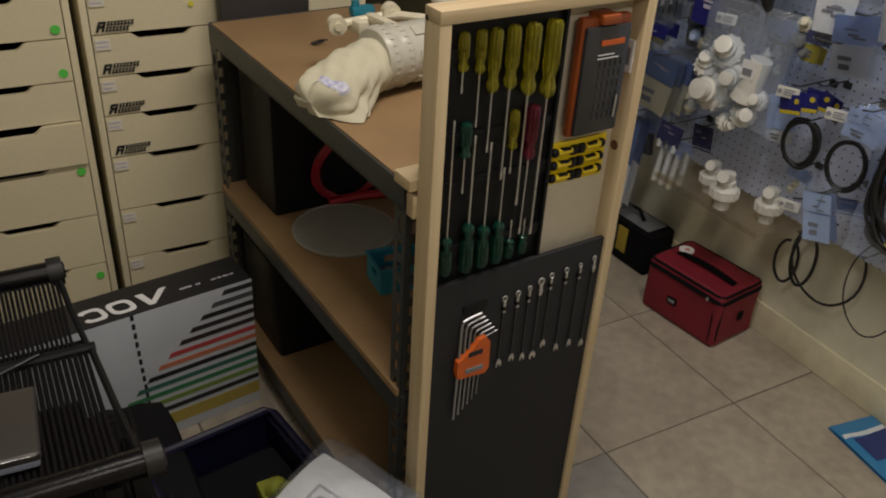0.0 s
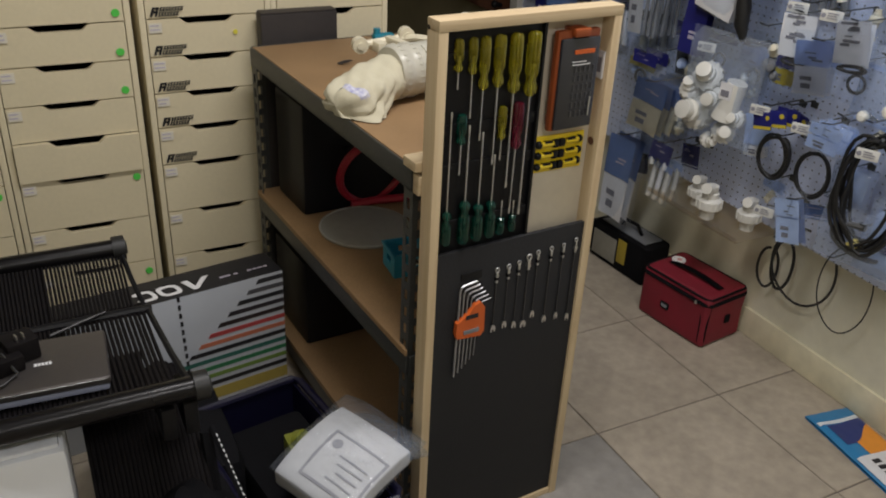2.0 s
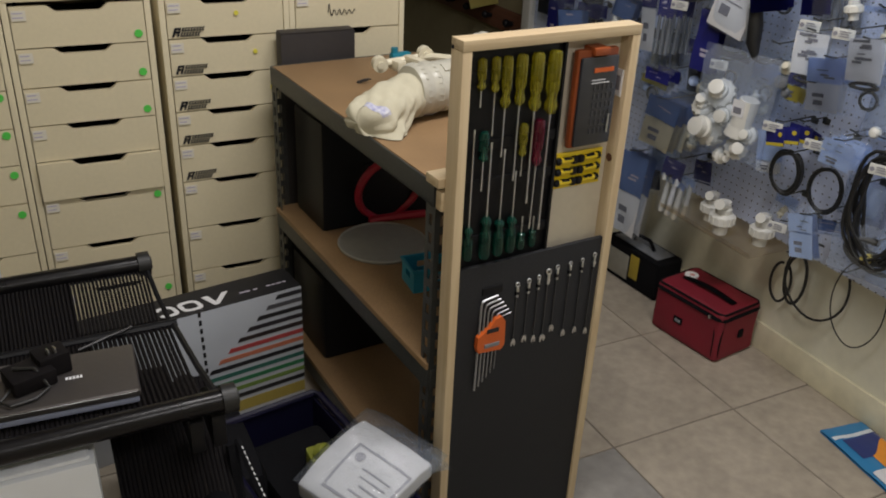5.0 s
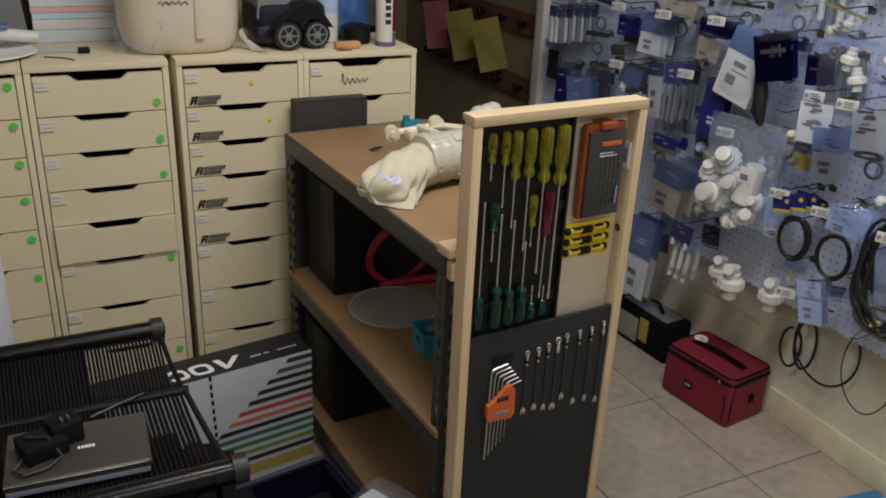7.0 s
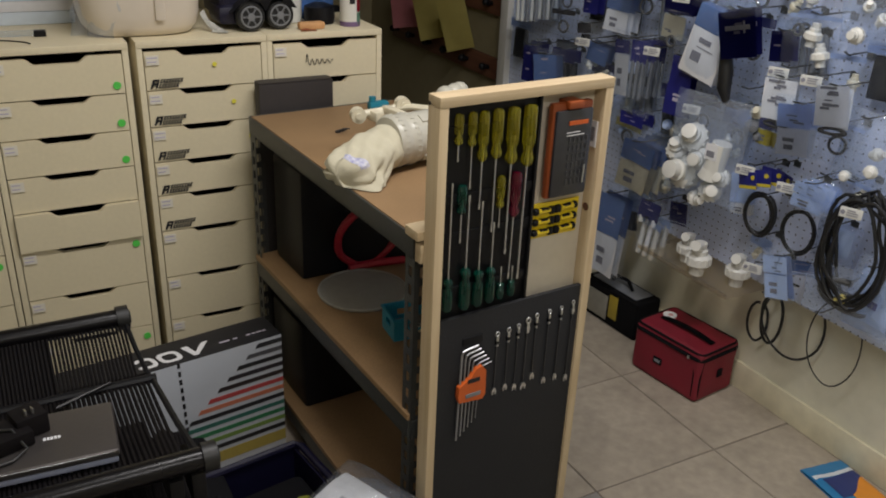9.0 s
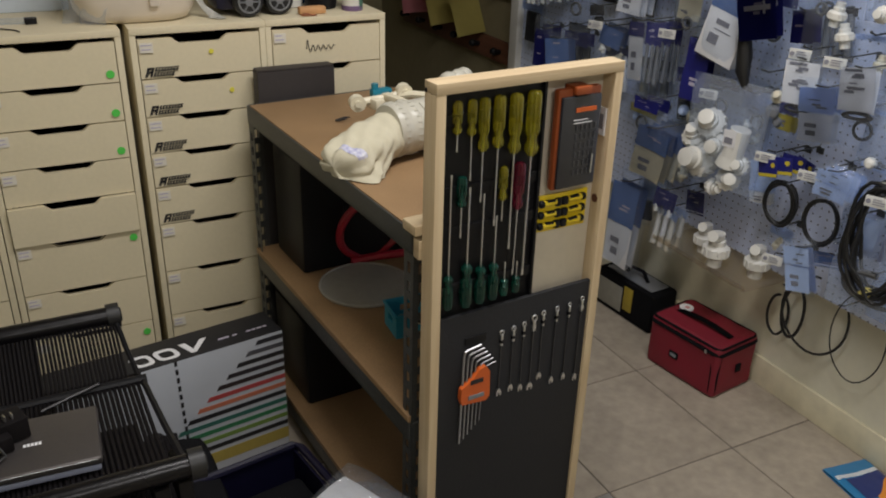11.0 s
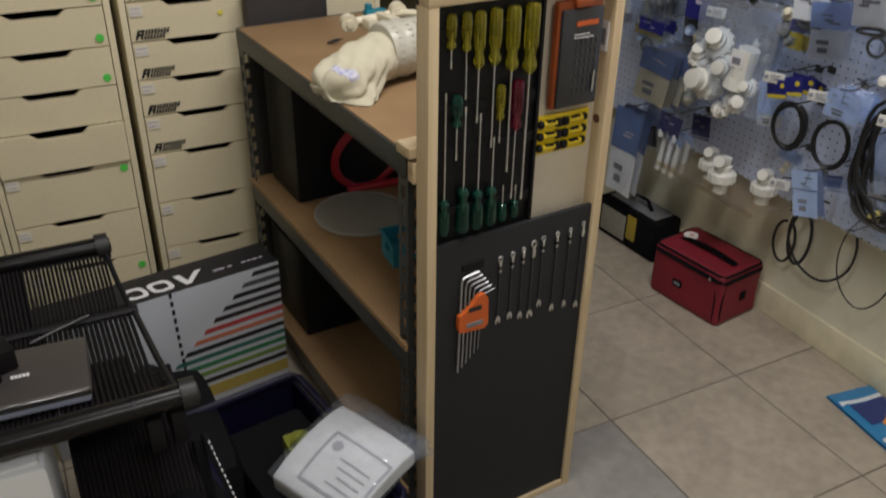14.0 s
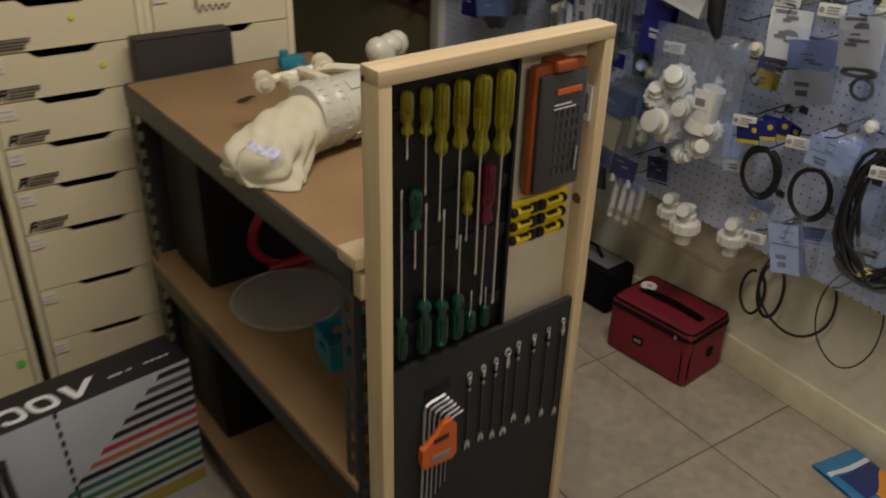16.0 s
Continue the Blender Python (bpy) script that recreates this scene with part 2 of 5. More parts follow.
def front_outline(w, h):
    """A drawer front with the scooped grip in its upper edge."""
    c, a, b, d = w / 2, 0.078, 0.050, 0.017
    pts = [(0, 0), (w, 0), (w, h)]
    for k in range(9):
        t = k / 8
        s = t * t * (3 - 2 * t)
        pts.append((c + a - (a - b) * t, h - d * s))
    for k in range(9):
        t = 1 - k / 8
        s = t * t * (3 - 2 * t)
        pts.append((c - a + (a - b) * t, h - d * s))
    return pts + [(0, h)]


def drawer_unit(x, label):
    w, d, top = 0.36, 0.48, 1.152
    u = thing("drawer_unit", label, "drawer unit", pose(x, 1.98, 0), "cream drawer units along the wall")
    g = G()
    g.box((0, 0, 0), (0.016, d, top - 0.018), 0.001).box((w - 0.016, 0, 0), (w, d, top - 0.018), 0.001)
    g.box((0.016, 0.02, 0.004), (w - 0.016, d, 0.032)).box((0.016, d - 0.01, 0.03), (w - 0.016, d - 0.002, top - 0.02))
    part("body", g, CARCASS, u)
    part("top_panel", G().box((0, -0.002, top - 0.018), (w, d, top), 0.0015), CREAM, u)
    hi = 1.126
    for i, lo in enumerate(BOTTOMS):
        fw, h = w - 0.037, hi - lo - 0.0035
        jig = random.uniform(-0.0015, 0.0015) - (0.012 if i == 4 and abs(x - 0.032) < 0.01 else 0)
        dr = part("drawer", G().poly(front_outline(fw, h), 0.016, pose(0.0185, -0.001 + jig, lo)), CREAM, u)
        # trays coloured near-black, the shade behind the grip scoops put into the colour
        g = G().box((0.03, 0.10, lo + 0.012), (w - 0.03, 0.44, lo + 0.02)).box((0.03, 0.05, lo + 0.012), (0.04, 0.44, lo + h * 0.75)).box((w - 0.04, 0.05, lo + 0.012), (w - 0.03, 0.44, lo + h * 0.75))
        part("tray", g, SHADEIN, dr)
        hi = lo
    return u


def sticker(u, i, kind, fx=None, fz=None):
    """A paper label, a dot or a dark badge stuck to drawer i of a unit."""
    lo = BOTTOMS[i]
    h = ([1.126] + BOTTOMS)[i] - lo
    dr = [c for c in u.children if c.name.startswith("drawer")][i]
    y = -0.0048
    if kind == "label":
        x, z = 0.022, lo + h - 0.012
        p = part("label", G().box((x, y, z - 0.026), (x + 0.034, y + 0.002, z)), LABELPAPER, dr, "small pale paper label")
        g = G()
        for k in range(2):
            g.box((x + 0.003, y - 0.0006, z - 0.008 - k * 0.011), (x + random.uniform(0.022, 0.031), y, z - 0.005 - k * 0.011))
        o = part("print", g, LAVENDER, dr)
    elif kind in ("green", "yellow"):
        r = 0.0105 if kind == "green" else 0.0065
        part("dot_sticker", G().cyl((fx, y, lo + fz), (fx, y + 0.002, lo + fz), r, seg=20), GREENDOT if kind == "green" else YELLOWDOT, dr, "round %s sticker" % kind)
    elif kind == "badge":
        x, z = 0.028, lo + 0.006
        g = G()
        sk = 0.35

        def slab(p, q, lo_, hi_):
            g.poly([(x + p + sk * lo_, z + lo_), (x + q + sk * lo_, z + lo_), (x + q + sk * hi_, z + hi_), (x + p + sk * hi_, z + hi_)], 0.002, pose(0, y, 0))
        slab(0.0, 0.006, 0.0, 0.024), slab(0.006, 0.015, 0.009, 0.014), slab(0.006, 0.017, 0.019, 0.024), slab(0.013, 0.018, 0.0, 0.024)
        part("badge_mark", g, BLACKINK, dr, "dark slanted badge mark")
        g = G()
        for row, n_let in ((0.0135, 8), (0.0, 7)):
            for k in range(n_let):
                p = 0.0215 + 0.0078 * k
                slab(p, p + 0.0062, row, row + 0.0035), slab(p, p + 0.0030, row + 0.0035, row + 0.0075), slab(p, p + 0.0055, row + 0.0075, row + 0.0105)
        part("badge_lettering", g, BLACKINK, dr)


units = []
for k, (x, lab) in enumerate(((-0.705, "cream drawer unit with nine drawers"), (-0.331, "cream drawer unit, green dots on its drawers"), (0.032, "cream nine-drawer unit with green dot stickers"),
                              (0.412, "cream drawer unit with dark badge stickers"), (0.773, "cream drawer unit with a handwritten top drawer"))):
    u = drawer_unit(x, lab)
    units.append(u)
    for i in range(9):
        sticker(u, i, "label")
for i in range(6):
    sticker(units[1], i, "green", 0.323, 0.085 if i < 5 else 0.12)
for i, z in ((0, 0.022), (1, 0.022), (2, 0.02), (5, 0.128 - 0.0), (7, 0.11)):
    sticker(units[2], i, "green", 0.322, z)
for i in range(5):
    sticker(units[3], i, "badge")
for i, (fx, fz) in enumerate(((0.207, 0.062), (0.255, 0.055), (0.30, 0.05))):
    sticker(units[3], i, "yellow", fx, fz)
g, d0 = G(), [c for c in units[4].children if c.name.startswith("drawer")][0]
scr = []
for k in range(60):
    t = k / 59
    scr.append((0.115 + 0.085 * t, -0.0035, 1.066 + 0.010 * math.sin(t * 34) * (1 - 0.5 * t) + (0.014 if 0.02 < t < 0.08 else 0)))
part("scribble", g.tube(scr, 0.0011, 5), BLACKINK, d0, "handwritten marker scribble")

# ---- steel bench ----
BA = 3.83
BENCH = pose(0.741, 0.939, 0, 0, 0, BA)
BW, BL, BH = 0.46, 0.93, 0.953
bench = thing("shelving_bench", "grey steel bench with two brown fibreboard shelves below the top", "workbench", BENCH)


def leg(x, y, sx, sy):
    """An upright of angle steel with a row of keyhole slots in both flanges."""
    g = G()
    for fl in (0, 1):
        def bx(a, b, z0, z1):
            if fl == 0:
                g.box((x + sx * a, y, z0), (x + sx * b, y + sy * 0.002, z1))
            else:
                g.box((x, y + sy * a, z0), (x + sx * 0.002, y + sy * b, z1))
        bx(0.0, 0.012, 0, BH - 0.012), bx(0.026, 0.038, 0, BH - 0.012)
        for k in range(23):
            bx(0.012, 0.026, k * 0.042, k * 0.042 + 0.018)
    part("upright", g, STEEL, bench)


for lx, sx in ((0.0, 1), (BW, -1)):
    for ly, sy in ((0.0, 1), (BL, -1)):
        leg(lx, ly, sx, sy)
for z, name in ((BH, "top_board"), (0.528, "shelf_board"), (0.125, "shelf_board")):
    e = 0.004 if name == "top_board" else -0.006
    part(name, G().box((e, 0.004, z - 0.016), (BW - e, BL - 0.004, z), 0.002), MDF, bench)
    z = z + 0.006 if name == "top_board" else z - 0.010
    for x0, x1 in ((-0.003, 0.001), (BW - 0.001, BW + 0.003)):
        g = G().box((x0, 0.003, z - 0.055), (x1, BL - 0.003, z - 0.006), 0.001)
        s = 1 if x0 < 0.1 else -1
        g.box((x0, 0.003, z - 0.055), (x0 + s * 0.022, BL - 0.003, z - 0.050))
        part("beam", g, STEEL, bench)
    for y0 in (-0.003, BL - 0.001):
        part("beam", G().box((0.003, y0, z - 0.055), (BW - 0.003, y0 + 0.004, z - 0.006), 0.001), STEEL, bench)

# ---- tool board ----
TB = pose(0.747, 0.870, 0, 0, 0, BA)
TW, TH, TD = 0.412, 1.248, 0.041
board = thing("tool_board", "pine framed tool board standing against the bench end", "tool board", TB)
part("stile", G().box((0, 0, 0), (0.020, TD, TH - 0.02), 0.0015), PINE, board)
part("stile", G().box((TW - 0.020, 0, 0), (TW, TD, TH - 0.02), 0.0015), PINE, board)
part("top_rail", G().box((0, -0.0005, TH - 0.02), (TW, TD, TH), 0.0015), PINEX, board)
part("bottom_rail", G().box((0.020, 0.002, 0), (TW - 0.020, TD, 0.018), 0.0015), PINEX, board)
part("backing", G().box((0.020, TD - 0.007, 0.018), (TW - 0.020, TD - 0.001, TH - 0.02)), BACKING, board)
part("screw_head", G().cyl((-0.0006, 0.035, TH - 0.017), (0.003, 0.035, TH - 0.017), 0.004), BLACKINK, board)
part("foam_panel", G().box((0.0205, 0.006, 0.020), (TW - 0.0205, 0.016, 0.785), 0.0015), BLACKFOAM, board, "black foam panel")
part("tool_tray", G().box((0.022, 0.020, 0.775), (0.243, 0.0335, 1.2275), 0.003), BLACKPL, board, "black tool tray")
part("cleat", G().box((-0.014, TD + 0.001, 0.955), (0.20, TD + 0.050, 0.975), 0.002), PINEX, board)
part("cleat", G().box((-0.006, TD + 0.0005, 0.905), (0.20, TD + 0.022, 0.945), 0.002), PINEX, board)

# ---- pegboard ----
pg = M("pegboard_face", (0.66, 0.73, 0.93), 0.5, var=0.04)
n_, l_ = pg.node_tree.nodes, pg.node_tree.links
tc_, sp_ = n_.new("ShaderNodeTexCoord"), n_.new("ShaderNodeSeparateXYZ")
l_.new(tc_.outputs["Object"], sp_.inputs[0])
sq = []
for ax in (1, 2):
    a_ = n_.new("ShaderNodeMath")
    a_.operation, a_.inputs[1].default_value = "PINGPONG", 0.0127
    l_.new(sp_.outputs[ax], a_.inputs[0])
    b_ = n_.new("ShaderNodeMath")
    b_.operation, b_.inputs[1].default_value = "POWER", 2
    l_.new(a_.outputs[0], b_.inputs[0])
    sq.append(b_)
s_ = n_.new("ShaderNodeMath")
l_.new(sq[0].outputs[0], s_.inputs[0]), l_.new(sq[1].outputs[0], s_.inputs[1])
c_ = n_.new("ShaderNodeMath")
c_.operation, c_.inputs[1].default_value = "LESS_THAN", 0.0027 ** 2
l_.new(s_.outputs[0], c_.inputs[0])
mx_ = n_.new("ShaderNodeMix")
mx_.data_type = "RGBA"
mx_.inputs[7].default_value = (0.07, 0.07, 0.10, 1)
old_ = n_["Principled BSDF"].inputs["Base Color"].links[0].from_socket
l_.new(c_.outputs[0], mx_.inputs[0]), l_.new(old_, mx_.inputs[6]), l_.new(mx_.outputs[2], n_["Principled BSDF"].inputs["Base Color"])
PX = 2.135
peg = thing("pegboard", "pale blue-grey perforated pegboard panel on the wall", "pegboard")
part("panel", G().box((PX, 0.2, 0.43), (PX + 0.006, 2.80, 2.1)), pg, peg)
for y in (0.22, 1.0, 1.9, 2.78):
    part("batten", G().box((PX + 0.006, y, 0.45), (XE - 0.001, y + 0.03, 2.08)), PINE, peg)
part("end_post", G().box((PX - 0.03, 2.80, 0.0), (XE - 0.014, 2.86, 2.1), 0.003), WHITEPL, peg)

# ---- more materials ----
def clearcol(name, col, rough=0.12):
    m = M(name, col, rough, 0, 0.06, 30, 0.0)
    m.node_tree.nodes["Principled BSDF"].inputs["Transmission Weight"].default_value = 0.8
    return m


AMBER = clearcol("yellow_acetate", (0.56, 0.50, 0.03))
BOTTLE = clearcol("green_acetate", (0.006, 0.13, 0.09))
WINE = clearcol("red_acetate", (0.30, 0.012, 0.055))
ORANGE = M("orange_plastic", (0.60, 0.115, 0.02), 0.4, var=0.06)
YELLOW = M("yellow_plastic", (0.80, 0.60, 0.02), 0.35, var=0.05)
TEAL = M("teal_plastic", (0.02, 0.22, 0.30), 0.4, var=0.08)
AQUA = M("aqua_plastic", (0.03, 0.28, 0.42), 0.4, var=0.08)
REDPL = M("red_plastic", (0.36, 0.012, 0.03), 0.35, var=0.08)
GREYPL = M("grey_plastic", (0.20, 0.21, 0.23), 0.4, var=0.08)
ALU = M("brushed_grey_lid", (0.11, 0.10, 0.097), 0.38, 0.6, var=0.06, scale=150, bump=0.01)
BOXWHITE = M("printed_box_white", (0.50, 0.53, 0.58), 0.5, var=0.05, scale=15)
NAVYPL = M("navy_plastic", (0.005, 0.0045, 0.022), 0.4, var=0.15)
PINK = M("pink_paper", (0.62, 0.24, 0.26), 0.7, var=0.05)
YPAPER = M("yellow_paper", (0.55, 0.47, 0.14), 0.7, var=0.06)
REDWOOD = wood("red_brown_timber", (0.16, 0.065, 0.035), (0.09, 0.035, 0.02), axis=1)
CHARCOAL = M("charcoal_board", (0.028, 0.023, 0.022), 0.6, var=0.15, scale=60)
SKIN = M("milky_jug_plastic", (0.68, 0.60, 0.49), 0.4, var=0.05, scale=14, bump=0.01)

# ---- tools on the board ----


def at_board(u, d, z, rx=0, ry=0, rz=0):
    return TB @ pose(u, d, z, rx, ry, rz)


def screwdriver(u, top, hb, tip, r, handle, word, up=False, lean=0.0):
    """A screwdriver that hangs upright: handle from top to hb, shank to tip. up turns the handle down."""
    d = thing("screwdriver", "screwdriver with a clear %s handle, held on the tool board" % word, "screwdriver", at_board(u, 0.020 - r, top, 0, lean, 0), "screwdrivers on the board")
    L, S = abs(top - hb), abs(hb - tip)
    s = 1 if up else -1
    g = G()
    prof = [(0.001, 0), (r * 0.75, 0.002), (r, 0.008), (r, L * 0.62), (r * 0.72, L * 0.70), (r * 0.70, L * 0.78), (r * 1.0, L * 0.86), (r * 0.95, L * 0.93), (r * 0.5, L)]
    seg, rings = 24, []
    for rr, zz in prof:
        ring = []
        for k in range(seg):
            f = 1 - 0.24 * (k % 3 == 0) * (0.007 < zz < L * 0.66)
            a = 2 * math.pi * k / seg
            ring.append(g.bm.verts.new((rr * f * math.cos(a), rr * f * math.sin(a), s * zz)))
        rings.append(ring)
    for a, b in zip(rings, rings[1:]):
        for k in range(seg):
            g.bm.faces.new((a[k], a[(k + 1) % seg], b[(k + 1) % seg], b[k]))
    g.bm.faces.new(rings[0]), g.bm.faces.new(rings[-1])
    part("handle", g, handle, d, "%s fluted handle" % word)
    q = max(0.0014, r * 0.165)
    g = G().cyl((0, 0, s * L * 0.5), (0, 0, s * (L + S - 0.012)), q, seg=8)
    g.box((-q * 1.15, -q * 0.4, min(s * (L + S - 0.014), s * (L + S))), (q * 1.15, q * 0.4, max(s * (L + S - 0.014), s * (L + S))), 0.0004)
    part("shank", g, CHROME, d, "steel shank")


for u, t, b, tip, r in ((0.050, 1.212, 1.152, 1.119, 0.0085), (0.080, 1.212, 1.145, 1.060, 0.0085), (0.105, 1.212, 1.113, 1.014, 0.0100),
                        (0.136, 1.213, 1.115, 0.960, 0.0110), (0.171, 1.213, 1.100, 0.905, 0.0125), (0.210, 1.214, 1.090, 0.840, 0.0135), (0.155, 1.076, 1.008, 0.965, 0.0085)):
    screwdriver(u, t, b, tip, r, AMBER, "yellow", lean=random.uniform(-0.6, 0.6))
screwdriver(0.190, 1.080, 0.985, 0.845, 0.0110, WINE, "dark red", lean=0.5)
screwdriver(0.064, 1.072, 1.012, 0.950, 0.0095, BOTTLE, "green")
for u, t, b, tip, r in ((0.041, 0.803, 0.876, 1.078, 0.0095), (0.080, 0.800, 0.893, 1.048, 0.0115), (0.112, 0.800, 0.880, 1.030, 0.0110), (0.143, 0.800, 0.880, 0.980, 0.0105), (0.171, 0.800, 0.838, 0.875, 0.0085), (0.200, 0.80, 0.838, 0.87, 0.008)):
    screwdriver(u, t, b, tip, r, BOTTLE, "green", True)
for z in (0.83, 0.95, 1.03, 1.165):
    part("tray_rib", G().box((0.026, 0.016, z), (0.238, 0.0225, z + 0.022), 0.002), BLACKPL, board)
part("tray_edge", G().box((0.236, 0.012, 0.776), (0.243, 0.0215, 1.226), 0.002), BLACKPL, board)

kit = thing("bit_kit", "black and orange plastic tool bit case hung on the board", "tool case", at_board(0.262, 0.004, 1.006))
part("case", G().box((0.004, 0.004, 0), (0.107, 0.020, 0.20), 0.006), M("dull_orange_plastic", (0.30, 0.065, 0.015), 0.45), kit, "orange case shell")
part("case_lid", G().box((0.010, -0.004, 0.004), (0.103, 0.006, 0.186), 0.005), M("smoked_lid", (0.035, 0.036, 0.042), 0.22), kit, "dark grey lid")
part("catch", G().box((0.036, -0.008, 0.188), (0.074, 0.030, 0.204), 0.004), bpy.data.materials["dull_orange_plastic"], kit)
part("badge", G().box((0.040, -0.0075, 0.156), (0.088, -0.0055, 0.164)), ORANGE, kit)
BITSTEEL = M("dark_bit_steel", (0.05, 0.05, 0.055), 0.6)
for k in range(5):
    for j in range(6):
        part("bit", G().cyl((0.046 + 0.011 * k, -0.0045, 0.030 + 0.018 * j), (0.046 + 0.011 * k, -0.0045, 0.041 + 0.018 * j), 0.0022, seg=6), BITSTEEL, kit)
part("long_bit", G().cyl((0.088, -0.0075, 0.03), (0.089, -0.0075, 0.068), 0.0016, seg=6), CHROME, kit)
g = G()
for j, w in ((0, 0.034), (1, 0.044)):
    g.box((0.036, -0.0068, 0.140 - 0.006 * j), (0.036 + w, -0.006, 0.1415 - 0.006 * j))
part("print", g, PAPER, kit)

card = thing("precision_screwdriver_card", "yellow card of small black and yellow screwdrivers on the board", "screwdriver set", at_board(0.243, 0.034, 0.912, 0, 0, 0))
part("card", G().box((0, -0.004, 0), (0.134, 0.0, 0.078), 0.001, m=pose(0, 0, 0, 0, 1.0, 0)), YELLOW, card, "yellow plastic card")
for j in range(3):
    z = 0.014 + 0.024 * j
    for x0, s in ((0.006, 1), (0.128, -1)):
        c = part("small_screwdriver", G().cyl((x0 + s * 0.012, -0.010, z + 0.001), (x0 + s * 0.046, -0.010, z), 0.0068, 0.0050, 10), YELLOW, card, "yellow driver handle")
        part("cap", G().ball((x0 + s * 0.010, -0.010, z + 0.001), (0.0085, 0.008, 0.0082), seg=10).cyl((x0 + s * 0.022, -0.0105, z + 0.004), (x0 + s * 0.042, -0.0105, z + 0.003), 0.0048, 0.004, 8), BLACKPL, c, "black cap")
        part("collar", G().box((x0 + s * 0.046, -0.013, z - 0.010), (x0 + s * 0.060, -0.004, z + 0.007), 0.003), BLACKPL, c, "black collar")
part("board_sticker", G().box((0.388, 0.012, 1.10), (0.3915, 0.034, 1.155)), PAPER, board, "white barcode sticker")
part("board_sticker_print", G().box((0.3875, 0.017, 1.112), (0.388, 0.030, 1.142)), INK, board)
part("knot", G().cyl((0.3913, 0.022, 0.965), (0.3925, 0.022, 0.965), 0.009, seg=12), REDWOOD, board, "dark pine knot")

KEYSTEEL = M("satin_key_steel", (0.42, 0.42, 0.44), 0.45, 0.9, var=0.08)
hexs = thing("hex_key_set", "steel hex keys in an orange holder on the black panel", "hex key set", at_board(0.066, 0.0055, 0.48))
part("hang_card", G().box((0.014, -0.004, 0.234), (0.064, 0.0, 0.252), 0.002), BLACKPL, hexs, "black hanger")
for k in range(6):
    x, b, t = 0.006 + 0.0095 * k, 0.002 + 0.0085 * k, 0.226 - 0.010 * k
    r = 0.0026 - 0.0003 * k
    pts = [(x, -0.008, b), (x + 0.004, -0.008, t - 0.012), (x + 0.007, -0.008, t - 0.003), (x + 0.014, -0.008, t), (x + 0.044 - 0.002 * k, -0.008, t + 0.004)]
    part("hex_key", G().tube(pts, r, 6), KEYSTEEL, hexs)
part("holder", G().poly([(0.0, 0.118), (0.004, 0.104), (0.062, 0.098), (0.070, 0.108), (0.068, 0.168), (0.058, 0.182), (0.044, 0.178), (0.030, 0.160), (0.002, 0.142)], 0.012, pose(0, -0.017, 0)), ORANGE, hexs, "orange plastic holder")
part("holder_print", G().box((0.022, -0.0185, 0.148), (0.052, -0.0172, 0.158), m=Matrix.Rotation(radians(0), 4, "Y")), BLACKINK, hexs)
part("holder_plate", G().box((0.018, -0.0185, 0.112), (0.056, -0.0172, 0.122), 0.0005), GREYPL, hexs)

# shaft steel darkened to stand in for the dark surroundings it reflects
DARKREFL = M("dark_reflection_steel", (0.10, 0.10, 0.105), 0.5, 0.9, var=0.1)
for u, t, b, s in ((0.168, 0.726, 0.572, 1.0), (0.197, 0.728, 0.574, 1.0), (0.223, 0.731, 0.566, 0.9), (0.248, 0.738, 0.561, 1.25), (0.271, 0.744, 0.580, 0.95), (0.306, 0.745, 0.558, 0.9), (0.339, 0.746, 0.557, 0.8), (0.372, 0.752, 0.545, 0.85)):
    w = thing("spanner", "chrome combination spanner clipped to the black panel", "spanner", at_board(u, 0.0035, b), "spanners on the panel")
    L = t - b
    g = G().box((-0.0012 * s, -0.0015, 0.006), (0.0012 * s, 0.0015, L - 0.006), 0.0005)
    part("shaft", g, DARKREFL, w)
    # chrome block on the neck stands in for the sparkle below the ring
    part("neck", G().box((-0.0028 * s, -0.0035, L - 0.036), (0.0028 * s, 0.001, L - 0.010), 0.001), CHROME, w, "painted highlight on the neck")
    g = G()
    ring = []
    for k in range(16):
        a = 2 * math.pi * k / 16
        ring.append((0.0044 * s * math.cos(a), -0.001, L - 0.006 + 0.0052 * s * math.sin(a)))
    part("ring_end", g.tube(ring, 0.0017 * s, 6, True), CHROME, w)
    g = G().poly([(-0.003 * s, 0.012), (0.003 * s, 0.012), (0.0065 * s, 0.004), (0.005 * s, -0.005), (0.0024 * s, -0.004), (0.0024 * s, 0.002), (-0.0024 * s, 0.002), (-0.0024 * s, -0.004), (-0.005 * s, -0.005), (-0.0065 * s, 0.004)], 0.004, pose(0, -0.003, 0))
    part("open_end", g, CHROME, w)
    part("clip", G().box((-0.004, -0.004, L - 0.03), (0.004, 0.003, L - 0.022), 0.001), CHROME if u in (0.248, 0.372) else BLACKPL, w)

# ---- on the bench ----
ZB = BH + 0.0005
cl = thing("pool_cleaner", "white pool cleaner with limp cloth filter bag on the bench", "pool cleaner", pose(0.930, 1.345, ZB, 0, 0, 12))
ax = Matrix.Translation((0, 0, 0.0645)) @ Matrix.Rotation(radians(90), 4, "Y")
g = G().lathe([(0.03, -0.075), (0.058, -0.073), (0.0625, -0.066), (0.0625, -0.05), (0.0605, -0.046), (0.0605, -0.034), (0.0625, -0.03), (0.0625, -0.018), (0.0595, -0.014), (0.0595, 0.10), (0.053, 0.108), (0.03, 0.11)], ax, 32)
